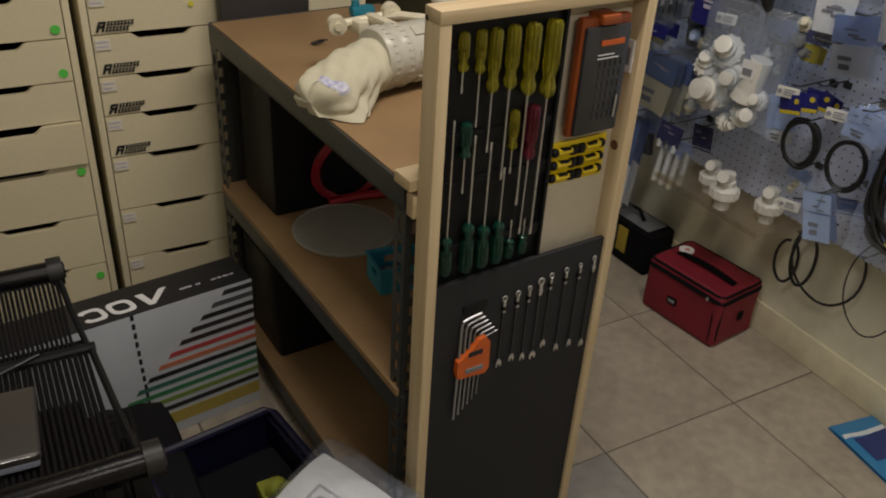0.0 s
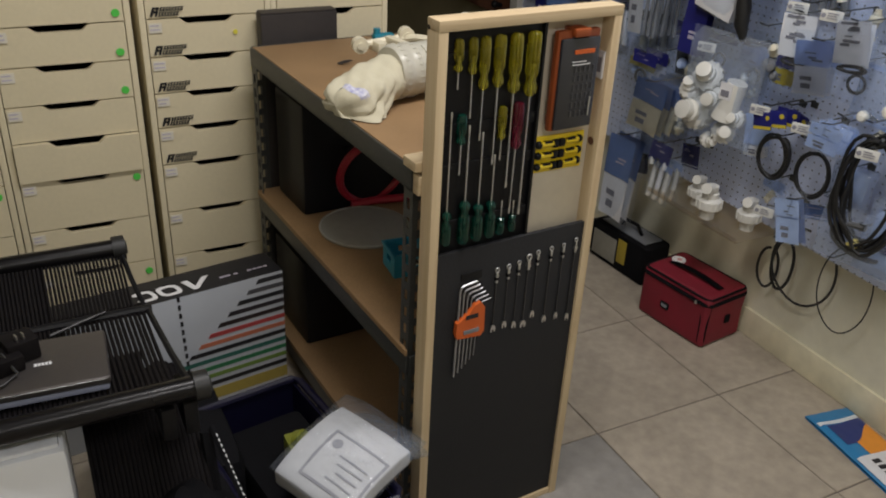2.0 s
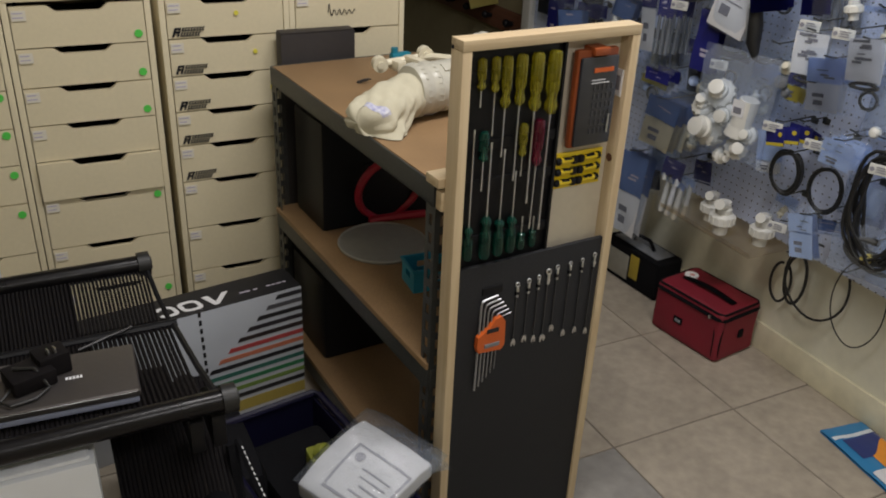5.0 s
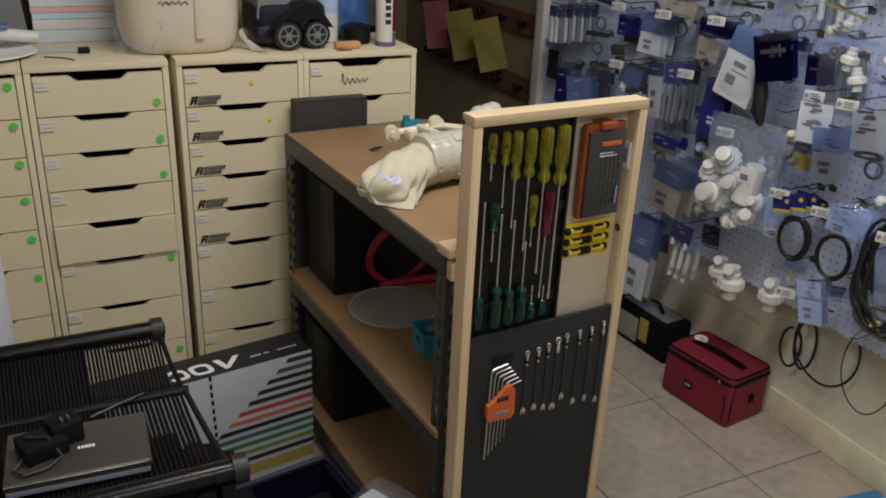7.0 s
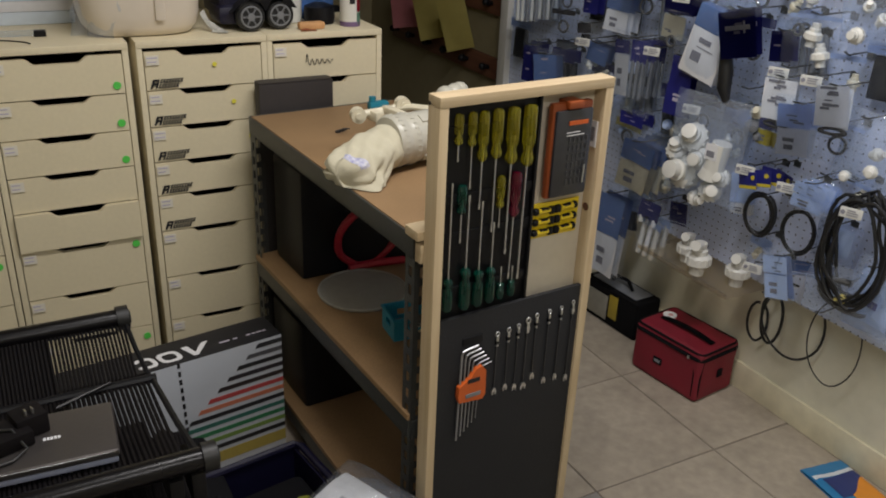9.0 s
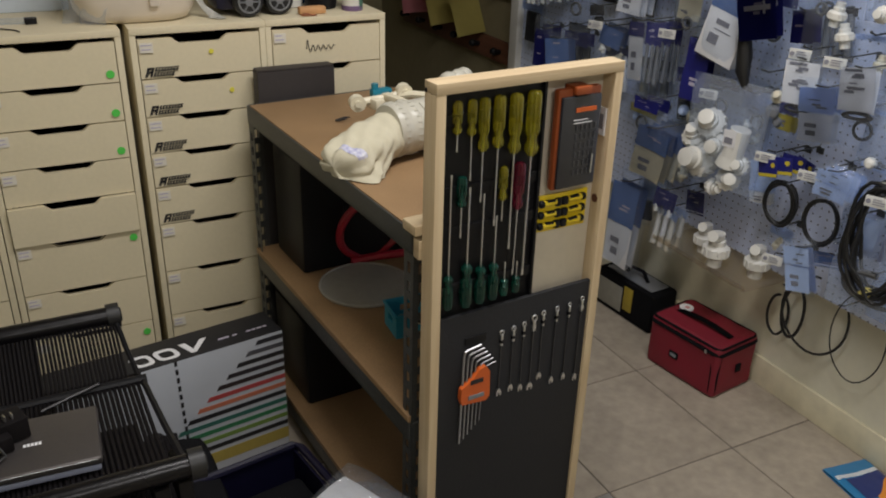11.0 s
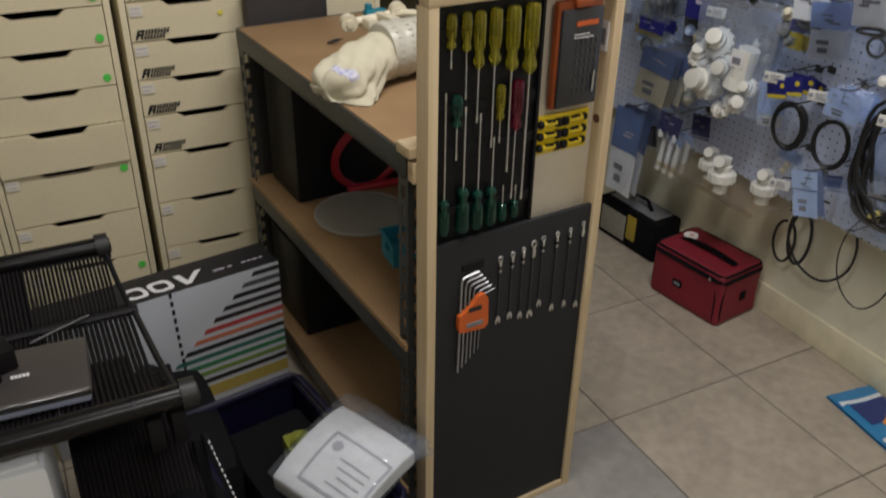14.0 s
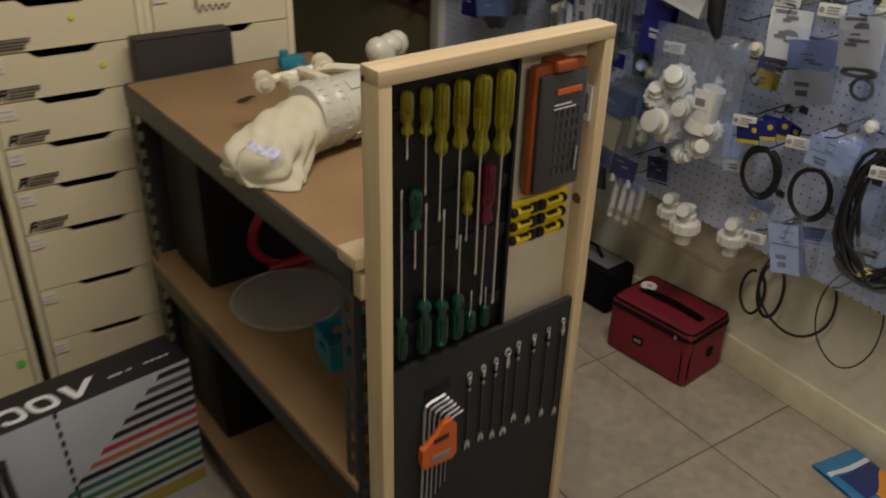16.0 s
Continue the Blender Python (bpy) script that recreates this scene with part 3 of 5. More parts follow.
for k in range(28):
    a = 2 * math.pi * k / 28
    for x in (-0.058, -0.024):
        g.box((-0.005, -0.0015, -0.0012), (0.005, 0.0015, 0.0010), m=Matrix.Translation((x, 0.0625 * math.sin(a), 0.0645 + 0.063 * math.cos(a))) @ Matrix.Rotation(-a, 4, "X"))
for k in range(3):
    a = 0.5 + 0.9 * k
    g.box((0.0, -0.012, -0.002), (0.05, 0.012, 0.002), 0.001, m=Matrix.Translation((0.0, -0.060 * math.sin(a), 0.0645 + 0.060 * math.cos(a))) @ Matrix.Rotation(a, 4, "X"))
CLEANER = M("cleaner_plastic", (0.52, 0.50, 0.42), 0.32, var=0.06, scale=40, bump=0.01)
part("body", g, CLEANER, cl, "white ribbed body")


def bagpt(u, v):
    a = 2 * math.pi * v
    e = min(u, 1.0)
    inner = max(0.0, u - 1.0) / 0.25
    r = 0.054 - 0.010 * e + 0.004 * math.sin(e * 3.1)
    fold = (0.007 * math.sin(5 * a + 4 * e) * e + 0.004 * math.sin(11 * a - 9 * e) * e + 0.006 * noise.noise(Vector((e * 7, math.cos(a) * 1.5, math.sin(a) * 1.5))))
    rr = (r + fold) * (0.004 + 0.996 * math.sqrt(max(0.0, 1 - inner ** 2)))
    bend = e ** 1.6
    cx, cy, cz = -0.07 - 0.150 * e - 0.032 * inner + 0.018 * e * max(0.0, -math.cos(a)), -0.050 * bend, 0.058 - 0.012 * e
    w, h = rr * (1.1 + 0.35 * e), rr * (0.92 - 0.10 * e)
    yaw = 0.30 * bend
    y0, z0 = w * math.cos(a), h * math.sin(a)
    droop = 0.014 * e + 0.026 * e * max(0.0, -math.cos(a))
    return (cx - y0 * math.sin(yaw) * 0.9, cy + y0 * math.cos(yaw), max(0.002 + 0.001 * (1 + math.sin(9 * a)), cz + z0 - droop))


g = G().sheet(lambda u, v: bagpt(1.25 * u, v), 34, 48)
part("filter_bag", g, CLOTH, cl, "limp white cloth bag", 60)
part("bag_print", G().sheet(lambda u, v: tuple(Vector(bagpt(0.92 + 0.17 * u, 0.20 + 0.16 * v)) + Vector((0, 0, 0.0012))), 8, 8), M("faded_blue_print", (0.62, 0.62, 0.66), 0.9, var=0.1, scale=120, coarse=60, stain=(0.30, 0.30, 0.52)), cl, "faded blue print")
g = G()
for x, y, z, r in ((0.135, 0.02, 0.07, 0.040), (0.140, 0.040, 0.130, 0.026), (0.168, 0.046, 0.138, 0.023), (0.195, 0.056, 0.137, 0.020), (0.195, 0.06, 0.05, 0.049), (0.180, 0.055, 0.095, 0.035)):
    g.ball((x, y, z), (r * 1.15, r * 1.1, r), seg=16, rough=0.5, seed=x * 60)
part("head", g, CLEANER, cl, "white lumpy head", 50)
g = G().tube([(-0.060, 0.139, 0.094), (-0.02, 0.133, 0.096), (0.02, 0.122, 0.100), (0.05, 0.112, 0.106)], 0.010, 10)
for x, y, z, r in ((-0.066, 0.135, 0.096, 0.019), (0.052, 0.110, 0.112, 0.019)):
    g.cyl((x - 0.004, y - 0.012, z), (x + 0.004, y + 0.010, z), r, seg=22).cyl((x - 0.006, y - 0.017, z), (x + 0.006, y + 0.014, z), r * 0.45, seg=14)
g.box((-0.035, 0.10, 0.078), (-0.008, 0.145, 0.104), 0.006).box((0.0, 0.03, 0.088), (0.022, 0.13, 0.112), 0.006).tube([(0.03, 0.12, 0.10), (0.06, 0.08, 0.11), (0.09, 0.04, 0.11)], 0.009, 8)
part("side_arm", g, IVORY, cl, "yellowed side arm with small wheels")
single("pool_fitting", G().cyl((1.03, 1.772, ZB), (1.03, 1.70, ZB + 0.012), 0.024).box((1.000, 1.757, ZB + 0.01), (1.060, 1.787, ZB + 0.036), 0.008).cyl((1.012, 1.772, ZB + 0.03), (1.012, 1.772, ZB + 0.05), 0.010), TEAL, "small teal plastic pool fitting on the bench", "fitting")
g = G()
for k in range(3):
    g.tube([(0.858 + 0.006 * k + 0.012 * math.cos(a * 0.5), 1.635 + 0.008 * math.sin(a * 0.5) - 0.004 * k, ZB + 0.003 + 0.003 * k) for a in range(10)], 0.0018, 6)
single("small_clip", g, CHARCOAL, "small dark wire clip lying on the bench", "clip")
dp = thing("flat_case", "dark charcoal flat case standing between bench and drawers", "case")
part("case", G().box((0.722, 1.906, 0.0), (0.945, 1.955, 1.027), 0.004), CHARCOAL, dp)
part("case_rim", G().box((0.724, 1.908, 1.0275), (0.943, 1.953, 1.031), 0.001), CHARCOAL, dp)


def in_bench(x, y, z, rz=0):
    return BENCH @ pose(x, y, z, 0, 0, rz)


# black boxes added to stand in for the shade deep in both shelves
bb = thing("black_case", "black box added as shade at the back of the shelf", "case", in_bench(0.05, 0.70, 0.5285))
part("shell", G().box((0, 0, 0), (0.37, 0.20, 0.32), 0.012), BLACKPL, bb)
part("latch", G().box((0.12, -0.006, 0.16), (0.20, 0.001, 0.19), 0.002), BLACKPL, bb)
bb = thing("black_case", "black box added as shade at the back of the lower shelf", "case", in_bench(0.03, 0.66, 0.1255))
part("shell", G().box((0, 0, 0), (0.39, 0.24, 0.27), 0.012), BLACKPL, bb)
part("latch", G().box((0.12, -0.006, 0.16), (0.20, 0.001, 0.19), 0.002), BLACKPL, bb)
g = G().cyl((0, 0, 0), (0, 0, 0.006), 0.122, 0.124, 48)
lid = thing("plastic_disc", "round translucent plastic disc lying on the shelf", "disc", in_bench(0.17, 0.565, 0.5285))
part("disc", g, M("frosted_lid", (0.30, 0.29, 0.25), 0.5, var=0.08), lid)
part("rim", G().tube([(0.122 * math.cos(k * math.pi / 24), 0.122 * math.sin(k * math.pi / 24), 0.007) for k in range(48)], 0.003, 6, True), M("frosted_rim", (0.36, 0.35, 0.31), 0.4), lid)
bk = thing("small_basket", "small aqua plastic basket with odds and ends on the shelf", "basket", in_bench(0.115, 0.285, 0.5285, -8))
for a, b, c, d in ((0, 0, 0.13, 0.004), (0, 0.081, 0.13, 0.085), (0, 0.004, 0.004, 0.081), (0.126, 0.004, 0.13, 0.081)):
    part("basket_side", G().box((a, b, 0.003), (c, d, 0.028)).box((a, b, 0.046), (c, d, 0.060)).box((a, b, 0.02), (a + 0.3 * max(0.013, c - a), b + 0.3 * max(0.013, d - b), 0.05)).box((c - 0.3 * max(0.013, c - a), d - 0.3 * max(0.013, d - b), 0.02), (c, d, 0.05)), AQUA, bk)
part("basket_floor", G().box((0, 0, 0), (0.13, 0.085, 0.004), 0.001), AQUA, bk)
part("rim", G().box((-0.004, -0.004, 0.058), (0.134, 0.002, 0.064), 0.001).box((-0.004, 0.083, 0.058), (0.134, 0.089, 0.064), 0.001).box((-0.004, -0.004, 0.058), (0.002, 0.089, 0.064), 0.001).box((0.128, -0.004, 0.058), (0.134, 0.089, 0.064), 0.001), AQUA, bk)
for k in range(7):
    x, y = random.uniform(0.025, 0.105), random.uniform(0.02, 0.065)
    single("loose_fitting", G().lathe([(0.002, 0), (0.010, 0.001), (0.010, 0.014), (0.007, 0.016), (0.006, 0.028), (0.002, 0.029)], in_bench(0.115, 0.285, 0.533, -8) @ pose(x, y, 0.012, random.uniform(40, 90), random.uniform(0, 90), 0), 10), random.choice((IVORY, CHARCOAL, GREYPL)), "small plastic fitting inside the aqua basket", "fitting", "fittings in the basket")
hs = thing("red_hose", "loop of red hose with a red clamp on the shelf", "hose", in_bench(0.27, 0.66, 0.5285))
part("loop", G().tube([(0.10 * math.cos(a * math.pi / 16) - 0.02, 0.02 - 0.03 * math.sin(a * math.pi / 16), 0.112 + 0.10 * math.sin(a * math.pi / 16)) for a in range(32)], 0.0115, 8, True), REDPL, hs)
part("clamp", G().tube([(-0.08, 0.035, 0.0125), (0.0, 0.03, 0.0125), (0.09, 0.01, 0.013)], 0.012, 8), REDPL, hs)

# ---- printed carton ----
bx = thing("monitor_carton", "white and black printed cardboard carton with coloured stripes on the floor", "cardboard box", pose(0.039, 1.522, 0, 0, 0, 8))
W, D, H = 0.632, 0.120, 0.390
part("carton", G().box((0, 0, 0), (W, D, H), 0.003), BOXWHITE, bx)
part("lid_print", G().box((0.001, 0.001, H), (W - 0.001, D - 0.001, H + 0.0015), 0.0005), BLACKINK, bx, "black printed top")
cols = [(0.03, 0.03, 0.035), (0.09, 0.09, 0.10), (0.02, 0.02, 0.022), (0.03, 0.025, 0.03), (0.03, 0.02, 0.02), (0.42, 0.06, 0.06), (0.50, 0.16, 0.09), (0.012, 0.012, 0.015), (0.03, 0.13, 0.10), (0.03, 0.17, 0.07), (0.15, 0.24, 0.05), (0.012, 0.012, 0.012), (0.36, 0.28, 0.06)]
for k, c in enumerate(cols):
    z = H - 0.022 - 0.0262 * k
    hs = 0.0130
    if k == 12:
        z, hs = z - 0.022, 0.036
    ln = min(0.073 + 0.0295 * k, 0.44)
    part("stripe", G().poly([(W - ln - 0.008, z), (W - 0.001, z), (W - 0.001, z + hs), (W - ln, z + hs)], 0.0015, pose(0, -0.0012, 0)), M("stripe_print", c, 0.5, var=0.08), bx)
g = G()
for k in range(13):
    g.box((0.330 + 0.0008 * k, -0.0014, H - 0.012 - 0.026 * k), (0.3375 + 0.0008 * k, 0.0, H + 0.003 - 0.026 * k))
part("perforation", g, BLACKINK, bx, "dashed tear line")
g = G()
ty = H + 0.0014


FLAT = Matrix.Translation((0, 0, ty + 0.0012)) @ Matrix.Rotation(radians(-90), 4, "X")


def flat_ring(cx, cy, rx, ry, a0, a1, wd, n=20):
    def at(u, k):
        t = radians(a0 + (a1 - a0) * u)
        q = (abs(math.cos(t)) ** 3.5 + abs(math.sin(t)) ** 3.5) ** (-1 / 3.5)
        return (cx + rx * k * q * math.cos(t) - 0.2 * ry * k * q * math.sin(t), cy + ry * k * q * math.sin(t))
    for i in range(n):
        g.poly([at(i / n, 1), at((i + 1) / n, 1), at((i + 1) / n, 1 - wd), at(i / n, 1 - wd)], 0.001, FLAT)


flat_ring(0.262, 0.045, 0.027, 0.027, -150, 150, 0.40)
flat_ring(0.326, 0.045, 0.029, 0.027, 0, 360, 0.40)
for p in ([(0.366, 0.072), (0.384, 0.072), (0.398, 0.018), (0.384, 0.018)], [(0.398, 0.018), (0.394, 0.034), (0.424, 0.072), (0.442, 0.072)]):
    g.poly(p, 0.001, Matrix.Translation((0, 0, ty + 0.0012)) @ Matrix.Rotation(radians(-90), 4, "X"))
part("logo_shape", g, PAPER, bx, "bold white shapes")
for x, w in ((0.465, 0.030), (0.505, 0.012), (0.545, 0.012), (0.561, 0.010), (0.575, 0.014), (0.593, 0.010)):
    part("top_print", G().box((x, 0.040, ty), (x + w, 0.046, ty + 0.0012)), LAVENDER, bx)

# ---- black solar collector panels ----
sp = thing("solar_collector", "black ribbed pool solar collector with round header pipes, lying folded", "solar collector")
PIPE = M("black_pipe_plastic", (0.005, 0.0045, 0.0055), 0.30, var=0.2, scale=120, bump=0.03, spec=0.3)
HEAD = ((1.386, 0.658, 0.021, 0.246), (0.842, 0.640, 0.021, 0.305))
for y, z, r, xe in HEAD:
    part("header_pipe", G().cyl((-0.40, y, z), (xe - 0.02, y, z), r, seg=28), PIPE, sp)
    part("end_cap", G().cyl((xe - 0.03, y, z), (xe - 0.004, y, z), r * 1.3, seg=24).cyl((xe - 0.006, y, z), (xe, y, z), r * 0.9, r * 0.7, 24), RUBBER, sp)
part("cross_bar", G().cyl((-0.40, 1.205, 0.597), (0.262, 1.205, 0.597), 0.010, seg=10), BLACKPL, sp)


MATBLACK = M("black_collector_plastic", (0.008, 0.0068, 0.0075), 0.6, var=0.2, scale=90, bump=0.02, spec=0.12)


def mat_ribs(owner, pts, x0, x1, pitch, r):
    """A mat of many thin tubes side by side, each a part on one shared mesh."""
    first = part("thin_tube", G().tube([(0, y, z) for y, z in pts], r, 6), MATBLACK, owner)
    first.matrix_basis = pose(x0, 0, 0)
    for k in range(1, int((x1 - x0) / pitch)):
        o = new("thin_tube", first.data)
        o.parent = owner
        o.matrix_basis = pose(x0 + k * pitch + random.uniform(-0.0003, 0.0003), 0, random.uniform(-0.0006, 0.0006))


UP = [(1.375, 0.652), (1.32, 0.632), (1.26, 0.606), (1.21, 0.592)]
mat_ribs(sp, UP, -0.36, 0.068, 0.0079, 0.0040)
mat_ribs(sp, UP, 0.068, 0.240, 0.0079, 0.0031)
LOW = [(1.20, 0.594), (1.10, 0.602), (0.98, 0.615), (0.86, 0.634)]
mat_ribs(sp, LOW, -0.36, 0.085, 0.0079, 0.0040)
mat_ribs(sp, LOW, 0.085, 0.258, 0.0093, 0.0043)
def web(pts, x0, x1):
    """The thin sheet that joins the tubes of a mat."""
    part("web", G().sheet(lambda u, v: (x0 + (x1 - x0) * u, *[pts[int(min(v * 3, 2.999))][i] + (pts[int(min(v * 3, 2.999)) + 1][i] - pts[int(min(v * 3, 2.999))][i]) * (v * 3 - int(min(v * 3, 2.999))) - 0.002 * i for i in (0, 1)]), 2, 9, 0.0015), MATBLACK, sp)


web(UP, -0.36, 0.066)
web(LOW, -0.36, 0.083)
part("cross_band", G().box((-0.36, 1.335, 0.6255), (0.064, 1.365, 0.632), 0.002).box((-0.36, 1.225, 0.586), (0.244, 1.240, 0.594), 0.002), MATBLACK, sp)
part("edge_strip", G().tube([(0.232, 1.37, 0.652), (0.238, 1.30, 0.625), (0.250, 1.21, 0.596)], 0.006, 6).tube([(0.254, 1.20, 0.596), (0.264, 1.0, 0.614), (0.272, 0.86, 0.636)], 0.007, 6), BLACKPL, sp)
part("strap", G().tube([(0.06, 1.15, 0.612), (0.12, 1.175, 0.614), (0.17, 1.20, 0.612)], 0.0035, 6), PIPE, sp)
tubx = thing("white_tub", "white plastic storage tub under the collector", "storage tub", pose(-0.42, 0.835, 0))
g = G()
g.box((0, 0, 0), (0.475, 0.26, 0.578), 0.014)
part("tub_body", g, M("white_tub_plastic", (0.82, 0.85, 0.90), 0.35, var=0.05, scale=6), tubx)
part("tub_lid", G().box((0.01, 0.01, 0.578), (0.465, 0.25, 0.588), 0.008), M("white_tub_lid", (0.80, 0.83, 0.88), 0.35), tubx)
cn = thing("white_canister", "tall white plastic canister behind the collector pipe", "canister", pose(-0.19, 1.70, 0))
part("canister_body", G().lathe([(0.05, 0), (0.108, 0.002), (0.115, 0.012), (0.115, 0.86), (0.110, 0.90), (0.085, 0.925), (0.045, 0.935)], None, 36), M("milky_canister_plastic", (0.72, 0.75, 0.80), 0.35, var=0.04, scale=8), cn)
part("cap", G().cyl((0, 0, 0.935), (0, 0, 0.965), 0.04, seg=24), WHITEPL, cn)
s2 = thing("solar_collector", "second black ribbed collector leaning under the first", "solar collector")
mat_ribs(s2, [(0.70, 0.10), (0.82, 0.33), (0.95, 0.46), (1.10, 0.52)], 0.09, 0.30, 0.0083, 0.0047)
part("header_pipe", G().cyl((0.07, 1.12, 0.53), (0.22, 1.12, 0.53), 0.02, seg=16), BLACKPL, s2)
part("pipe_leg", G().cyl((0.16, 0.70, 0.0), (0.16, 0.72, 0.30), 0.02), BLACKPL, s2)
part("pipe_leg", G().cyl((0.25, 1.10, 0.0), (0.25, 1.10, 0.52), 0.02), BLACKPL, s2)
g = G()
for k in range(14):
    g.box((0.072 + 0.002 * k, 0.80 - 0.012 * k, 0.395 - 0.012 * k), (0.094 + 0.002 * k, 0.805 - 0.012 * k, 0.405 - 0.012 * k), 0.001)
part("comb_edge", g, BLACKPL, s2, "toothed spacer edge")
for x, y in ((0.215, 0.845), (0.255, 0.85)):
    part("bracket", G().box((x, y, 0.53), (x + 0.026, y + 0.10, 0.60), 0.004, m=None), BLACKPL, s2)
bagk = thing("black_bag", "black nylon bag with white stitched edge beside the crate", "bag")
part("bag_body", G().ball((0.24, 0.80, 0.20), (0.125, 0.20, 0.215), rough=0.10, seg=22, seed=5).box((0.11, 0.60, 0.0), (0.345, 0.98, 0.34), 0.06).box((0.16, 1.0, 0.0), (0.40, 1.40, 0.30), 0.06), BLACKCL, bagk)
g = G()
for k in range(20):
    t = k / 19
    p = Vector((0.316 + 0.030 * t, 0.90 - 0.20 * t, 0.475 - 0.10 * t))
    q = p + Vector((0.0010, -0.0055, -0.0028))
    g.cyl(p, q, 0.0012, seg=5)
part("stitching", g, PAPER, bagk, "white stitches")
part("edge_tape", G().tube([(0.312, 0.92, 0.478), (0.327, 0.82, 0.425), (0.345, 0.70, 0.372), (0.34, 0.67, 0.20)], 0.007, 6).tube([(0.30, 0.92, 0.47), (0.30, 0.86, 0.30), (0.31, 0.80, 0.20)], 0.012, 6), BLACKCL, bagk)

lap = thing("netbook", "small grey closed netbook with rounded corners on the collector", "laptop", pose(-0.093, 0.912, 0.636, 0.6, 0, -3.5))
part("base", G().box((0, 0, 0), (0.236, 0.150, 0.012), 0.004), M("pale_blue_case", (0.35, 0.38, 0.50), 0.4), lap, "pale blue-grey base")
part("screen_lid", G().box((-0.002, -0.003, 0.0125), (0.240, 0.152, 0.030), 0.007, seg=3), ALU, lap, "grey lid")
part("lid_edge", G().tube([(0.0, -0.0015, 0.0255), (0.232, -0.0015, 0.0255), (0.2385, 0.004, 0.0255)], 0.0014, 6), CHROME, lap, "bright edge")
g = G()
for k in range(5):
    g.box((0.118 + 0.006 * k, 0.066, 0.0302), (0.1225 + 0.006 * k, 0.074, 0.0308))
part("lid_badge", g, PAPER, lap)
ch = thing("power_adapter", "black power adapter and cable lying on the netbook", "charger", pose(0.012, 0.985, 0.668, 0, 0, 18))
part("adapter", G().box((-0.075, -0.02, 0), (0.0, 0.045, 0.030), 0.005).box((-0.02, 0.0, 0.0), (0.035, 0.05, 0.042), 0.005), MATBLACK, ch)
part("plug_pins", G().box((0.0, 0.01, 0.042), (0.003, 0.02, 0.052)).box((0.012, 0.01, 0.042), (0.015, 0.02, 0.052)), CHROME, ch)
part("cable", G().tube([(-0.07, 0.0, 0.012), (-0.10, -0.02, 0.006), (-0.09, -0.04, 0.004), (-0.05, -0.045, 0.004), (-0.02, -0.03, 0.006), (-0.03, 0.0, 0.034), (-0.06, 0.02, 0.036)], 0.003, 6), RUBBER, ch)

# ---- crate and wrapped pack ----
cr = thing("storage_crate", "dark navy plastic crate on the floor beside the bench", "crate", pose(0.376, 0.713, 0, 0, 0, 9))
CW, CD, CH = 0.289, 0.505, 0.292
part("crate_floor", G().box((0.012, 0.012, 0.0), (CW - 0.012, CD - 0.012, 0.008)), NAVYPL, cr)
for a, b, c, d in ((0.006, 0.006, CW - 0.006, 0.014), (0.006, CD - 0.014, CW - 0.006, CD - 0.006), (0.006, 0.014, 0.014, CD - 0.014), (CW - 0.014, 0.014, CW - 0.006, CD - 0.014)):
    part("crate_wall", G().box((a, b, 0.004), (c, d, CH - 0.01)), NAVYPL, cr)
part("rim", G().tube([(0.012, 0.012, CH), (CW - 0.012, 0.012, CH), (CW, 0.03, CH), (CW, CD - 0.03, CH), (CW - 0.012, CD - 0.01, CH), (0.012, CD - 0.01, CH), (0.0, CD - 0.03, CH), (0.0, 0.03, CH)], 0.010, 8, True), NAVYPL, cr)
single("folded_cloth", G().box((0.016, 0.016, 0.009), (0.214, 0.455, 0.235), 0.02, m=pose(0.432, 0.722, 0, 0, 0, 9)), BLACKCL, "dark folded cloth filling the crate", "cloth")
single("valve_part", G().lathe([(0.002, 0), (0.024, 0.002), (0.024, 0.02), (0.014, 0.026), (0.014, 0.06), (0.020, 0.062), (0.020, 0.075), (0.002, 0.076)], pose(0.515, 1.030, 0.285, 60, 20, 30), 12).box((0.490, 1.005, 0.2355), (0.540, 1.06, 0.29), 0.008), M("lime_plastic", (0.22, 0.24, 0.03), 0.4), "small yellow-green valve part in the crate", "valve")
single("hose_end", G().cyl((0.462, 0.80, 0.2355), (0.462, 0.79, 0.31), 0.030, 0.030, 20).cyl((0.462, 0.79, 0.31), (0.462, 0.7895, 0.315), 0.032, 0.032, 20), RUBBER, "black hose end standing in the crate", "hose")
PK = pose(0.560, 0.862, 0.356, 7.3, -9.5, 28)
pk = thing("wrapped_pack", "white paper pack in crinkled clear plastic on the crate", "package", PK)


def pillow(w, d, h, nz=10, seed=0.0, wr=0.006, back=True):
    """A puffed, crinkled pouch lying in x and y."""
    def f(s):
        def q(u, v):
            x, y = (u - 0.5) * w, (v - 0.5) * d
            e = (1 - (2 * u - 1) ** 4) * (1 - (2 * v - 1) ** 4)
            c = wr * e * (noise.noise(Vector((x * 28 + seed, y * 28, s * 3))) + 0.5 * noise.noise(Vector((x * 70 + seed, y * 70, s))))
            return (x * (1 + 0.02 * math.sin(9 * v + seed)), y, s * h * 0.5 * e ** 0.5 + c)
        return q
    g = G().sheet(f(1), nz, nz)
    return g.sheet(f(-1), nz, nz) if back else g


def sag(g, cuts):
    """Bends what lies on the pack downwards towards its ends."""
    bmesh.ops.subdivide_edges(g.bm, edges=g.bm.edges, cuts=cuts, use_grid_fill=True)
    for v in g.bm.verts:
        v.co.z += -1.9 * v.co.x ** 2 - 0.9 * max(0.0, -v.co.y) ** 2 + 0.003 * noise.noise(Vector((v.co.x * 22, v.co.y * 22, 0)))
    return g


